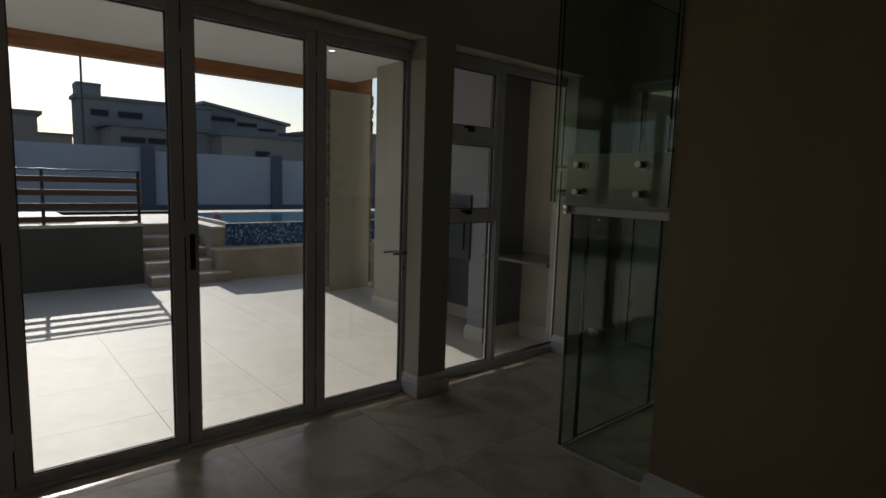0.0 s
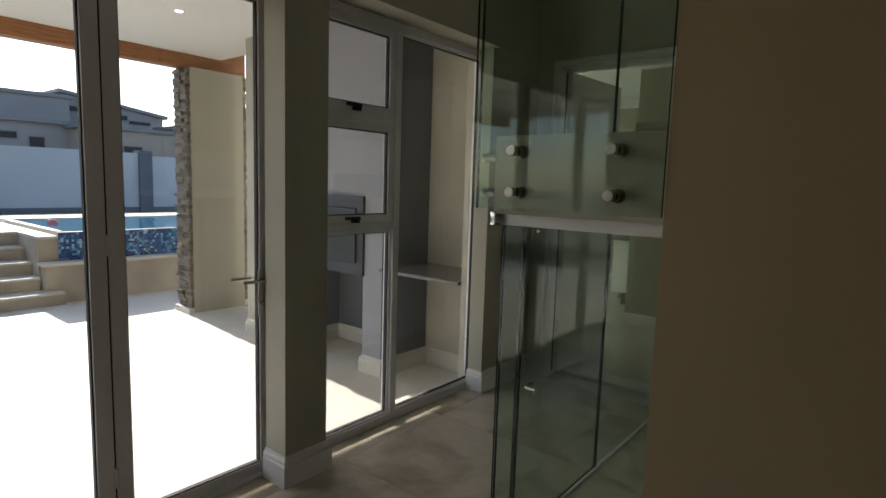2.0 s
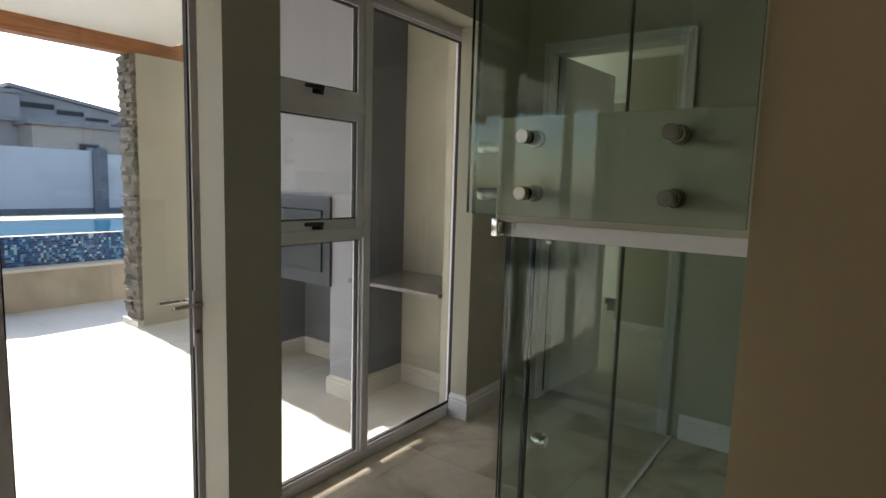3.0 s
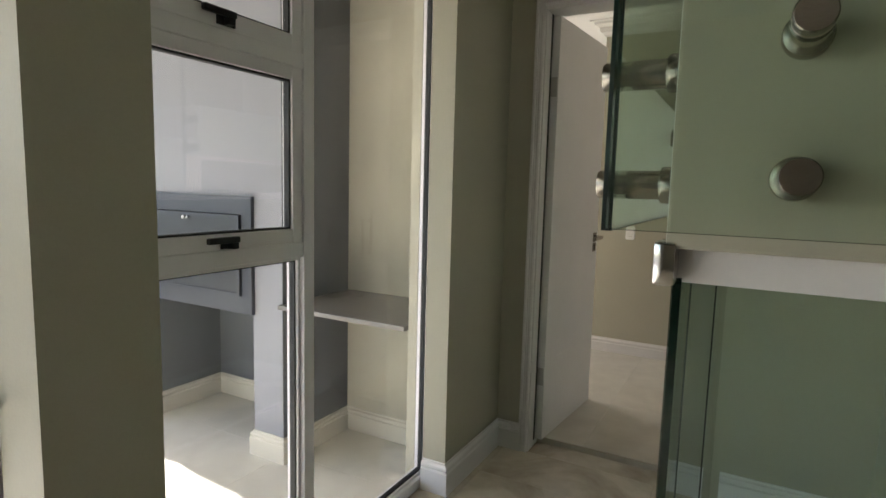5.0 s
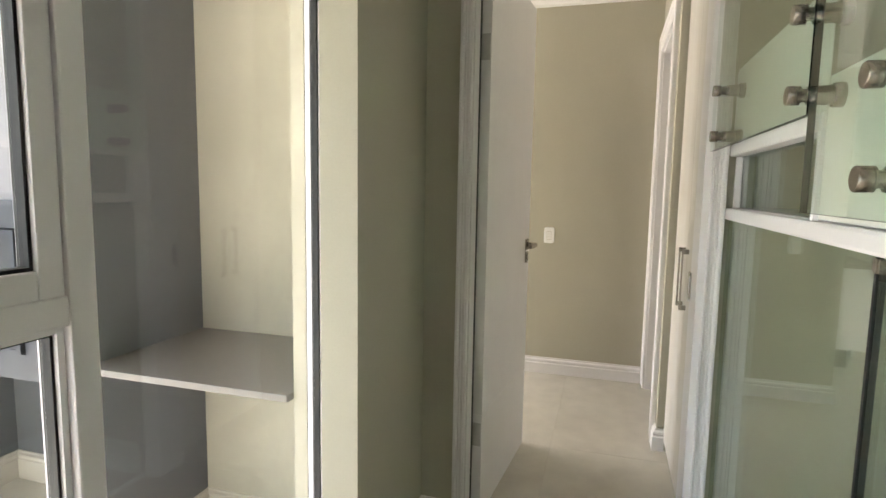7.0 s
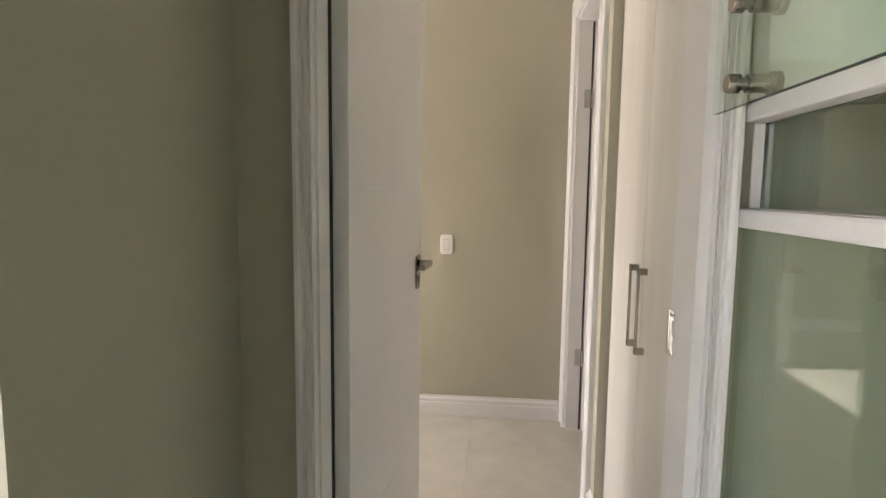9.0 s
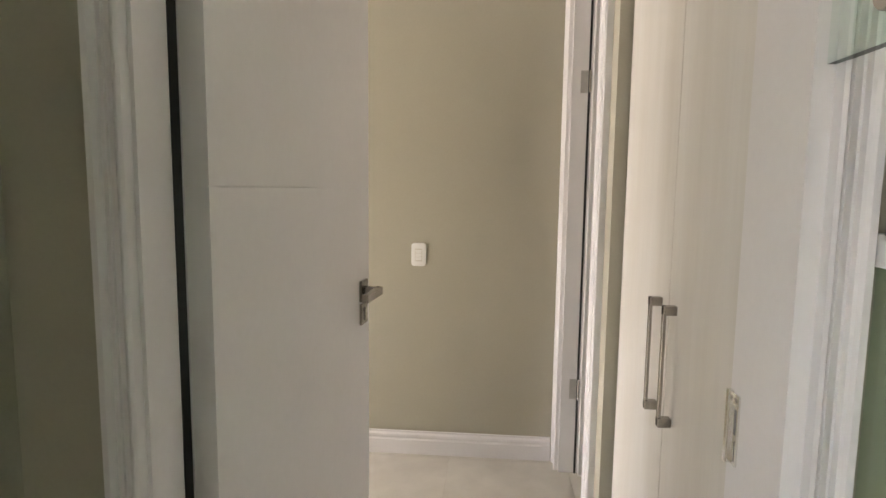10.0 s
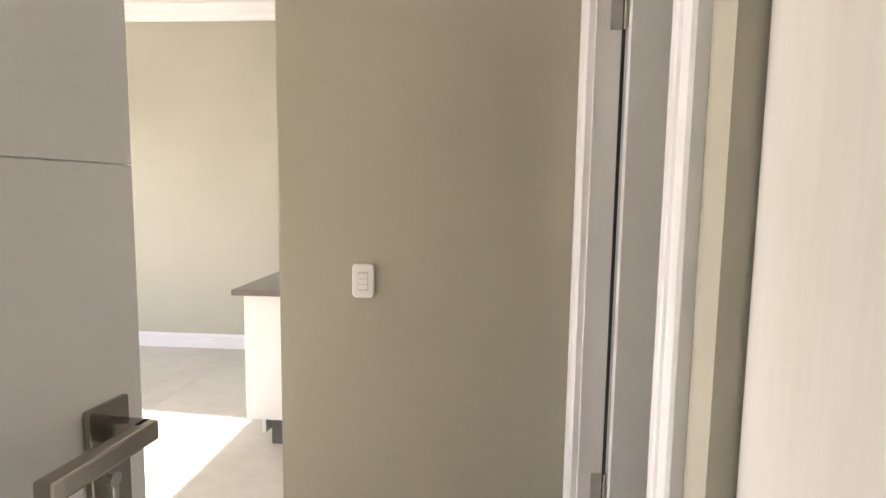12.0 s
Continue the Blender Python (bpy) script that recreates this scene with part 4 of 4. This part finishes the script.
house(-50, 2.0, 6.0, 4.0, 6, HOUSE_B, 0.2, "low house far off beyond the wall")
pole = thing("lamp_pole", -19.5, 2.48, 0, "tall thin black lamp pole beyond the wall", "lamp pole")
part("shaft", cyl(bmesh.new(), (-19.5, 2.48, 0), (-19.5, 2.48, 4.75), 0.045, 12, 0.03), BLACK, pole)

# ---- pieces: stones of the column ----
rng = random.Random(5)
stone_meshes = []
for k in range(10):
    bm = B(-0.5, -0.5, -0.5, 0.5, 0.5, 0.5)
    for v in bm.verts:
        v.co += Vector((rng.uniform(-0.05, 0.05), rng.uniform(-0.16, 0.16), rng.uniform(-0.09, 0.09)))
    me = bpy.data.meshes.new("stone")
    bm.to_mesh(me); bm.free()
    me.materials.append(STONE)
    stone_meshes.append(me)


def stones(y_face, s):
    z, row = PZ + 0.07, 0
    while z < 2.74:
        h = rng.uniform(0.03, 0.06)
        x = -7.58 + rng.uniform(0, 0.03)
        while x < -7.26:
            w = min(rng.uniform(0.10, 0.24), -7.245 - x)
            if w < 0.02:
                break
            d = rng.uniform(0.03, 0.06)
            ob = new("stone", rng.choice(stone_meshes))
            ob.parent = col
            ob.location = Vector((x + w / 2, y_face + s * d / 2, min(z + h / 2, 2.735 - h / 2))) - ORG[col]
            ob.scale = (w - 0.004, d, h - 0.003)
            x += w
        z += h


stones(3.79, -1)
stones(4.47, 1)
bm = bmesh.new()
z = PZ
while z < 2.72:
    h = rng.uniform(0.03, 0.06)
    y = 3.78
    while y < 4.48:
        w = rng.uniform(0.1, 0.22)
        box(bm, -7.50 - rng.uniform(0.04, 0.08), y, z, -7.50, min(y + w - 0.004, 4.49), z + h - 0.003)
        y += w
    z += h
part("stone_facing", bm, STONE, col, kind="stuff")

# mosaic on the spill wall, in four blues
mos = [bmesh.new() for _ in MOSAIC]
s = 0.03
ny, nz = int((6.6 - 2.92) / s), 12
vlist = [[] for _ in MOSAIC]
for i in range(ny):
    for j in range(nz):
        k = rng.choices(range(4), (0.38, 0.34, 0.20, 0.08))[0]
        vlist[k].append((2.922 + i * s, 0.342 + j * s))
mosaic = thing("spill_wall_mosaic", -9.06, 4.0, 0.34, kind="structure", label="blue glass mosaic on the pool spill wall")
for k, cells in enumerate(vlist):
    vv, ff = [], []
    for y, z in cells:
        b0 = len(vv)
        x = -9.062
        e = s - 0.003
        for dx in (0.0, -0.008):
            vv += [(x + dx, y, z), (x + dx, y + e, z), (x + dx, y + e, z + e), (x + dx, y, z + e)]
        ff += [(b0, b0 + 1, b0 + 2, b0 + 3), (b0, b0 + 4, b0 + 5, b0 + 1), (b0 + 1, b0 + 5, b0 + 6, b0 + 2), (b0 + 2, b0 + 6, b0 + 7, b0 + 3), (b0 + 3, b0 + 7, b0 + 4, b0)]
    me = bpy.data.meshes.new("mosaic_tile")
    me.from_pydata([(a - mosaic.location.x, b - mosaic.location.y, c - mosaic.location.z) for a, b, c in vv], [], ff)
    me.materials.append(MOSAIC[k])
    ob = new("mosaic_tile", me)
    ob.parent = mosaic
    tagged(ob, kind="stuff")

# ---- floor tiles ----
def tiled(name, x0, y0, x1, y1, z, w, l, material, parent_label, ox=0.0, oy=0.0, gap=0.002):
    t = thing(name, (x0 + x1) / 2, (y0 + y1) / 2, z, kind="structure", label=parent_label)
    cache = {}
    i0, j0 = math.floor((x0 - ox) / w), math.floor((y0 - oy) / l)
    i = i0
    while ox + i * w < x1:
        j = j0
        while oy + j * l < y1:
            a, b = max(x0, ox + i * w), min(x1, ox + (i + 1) * w)
            c, d = max(y0, oy + j * l), min(y1, oy + (j + 1) * l)
            if b - a > 0.01 and d - c > 0.01:
                key = (round(b - a, 3), round(d - c, 3))
                if key not in cache:
                    bm = B(-(b - a - gap) / 2, -(d - c - gap) / 2, -0.014, (b - a - gap) / 2, (d - c - gap) / 2, 0.0, bevel=0.0005)
                    me = bpy.data.meshes.new("tile")
                    bm.to_mesh(me); bm.free()
                    me.materials.append(material)
                    cache[key] = me
                ob = new("tile", cache[key])
                ob.parent = t
                ob.location = Vector(((a + b) / 2, (c + d) / 2, z)) - t.location
            j += 1
        i += 1
    return t


tiled("floor", -3.05, -4.08, 3.6, YW, 0.0, 0.8, 0.8, FLOOR_IN, "polished beige marble-look floor tiles", -2.88, 0.02)
tiled("floor", -2.741, YW, -1.93, YB - 0.004, 0.0, 0.8, 0.8, FLOOR_IN, "polished beige tiles in the doorway", -2.8, YW)
tiled("floor", -6.88, YB + 0.006, 1.2, 9.10, FK, 0.6, 1.2, FLOOR_KIT, "cream porcelain floor tiles", -2.48, 5.22, 0.0015)
tiled("terrace_floor", -9.2, -6.5, -3.30, 4.45, PZ, 0.8, 0.8, FLOOR_OUT, "pale porcelain terrace pavers", -3.3, -0.1)
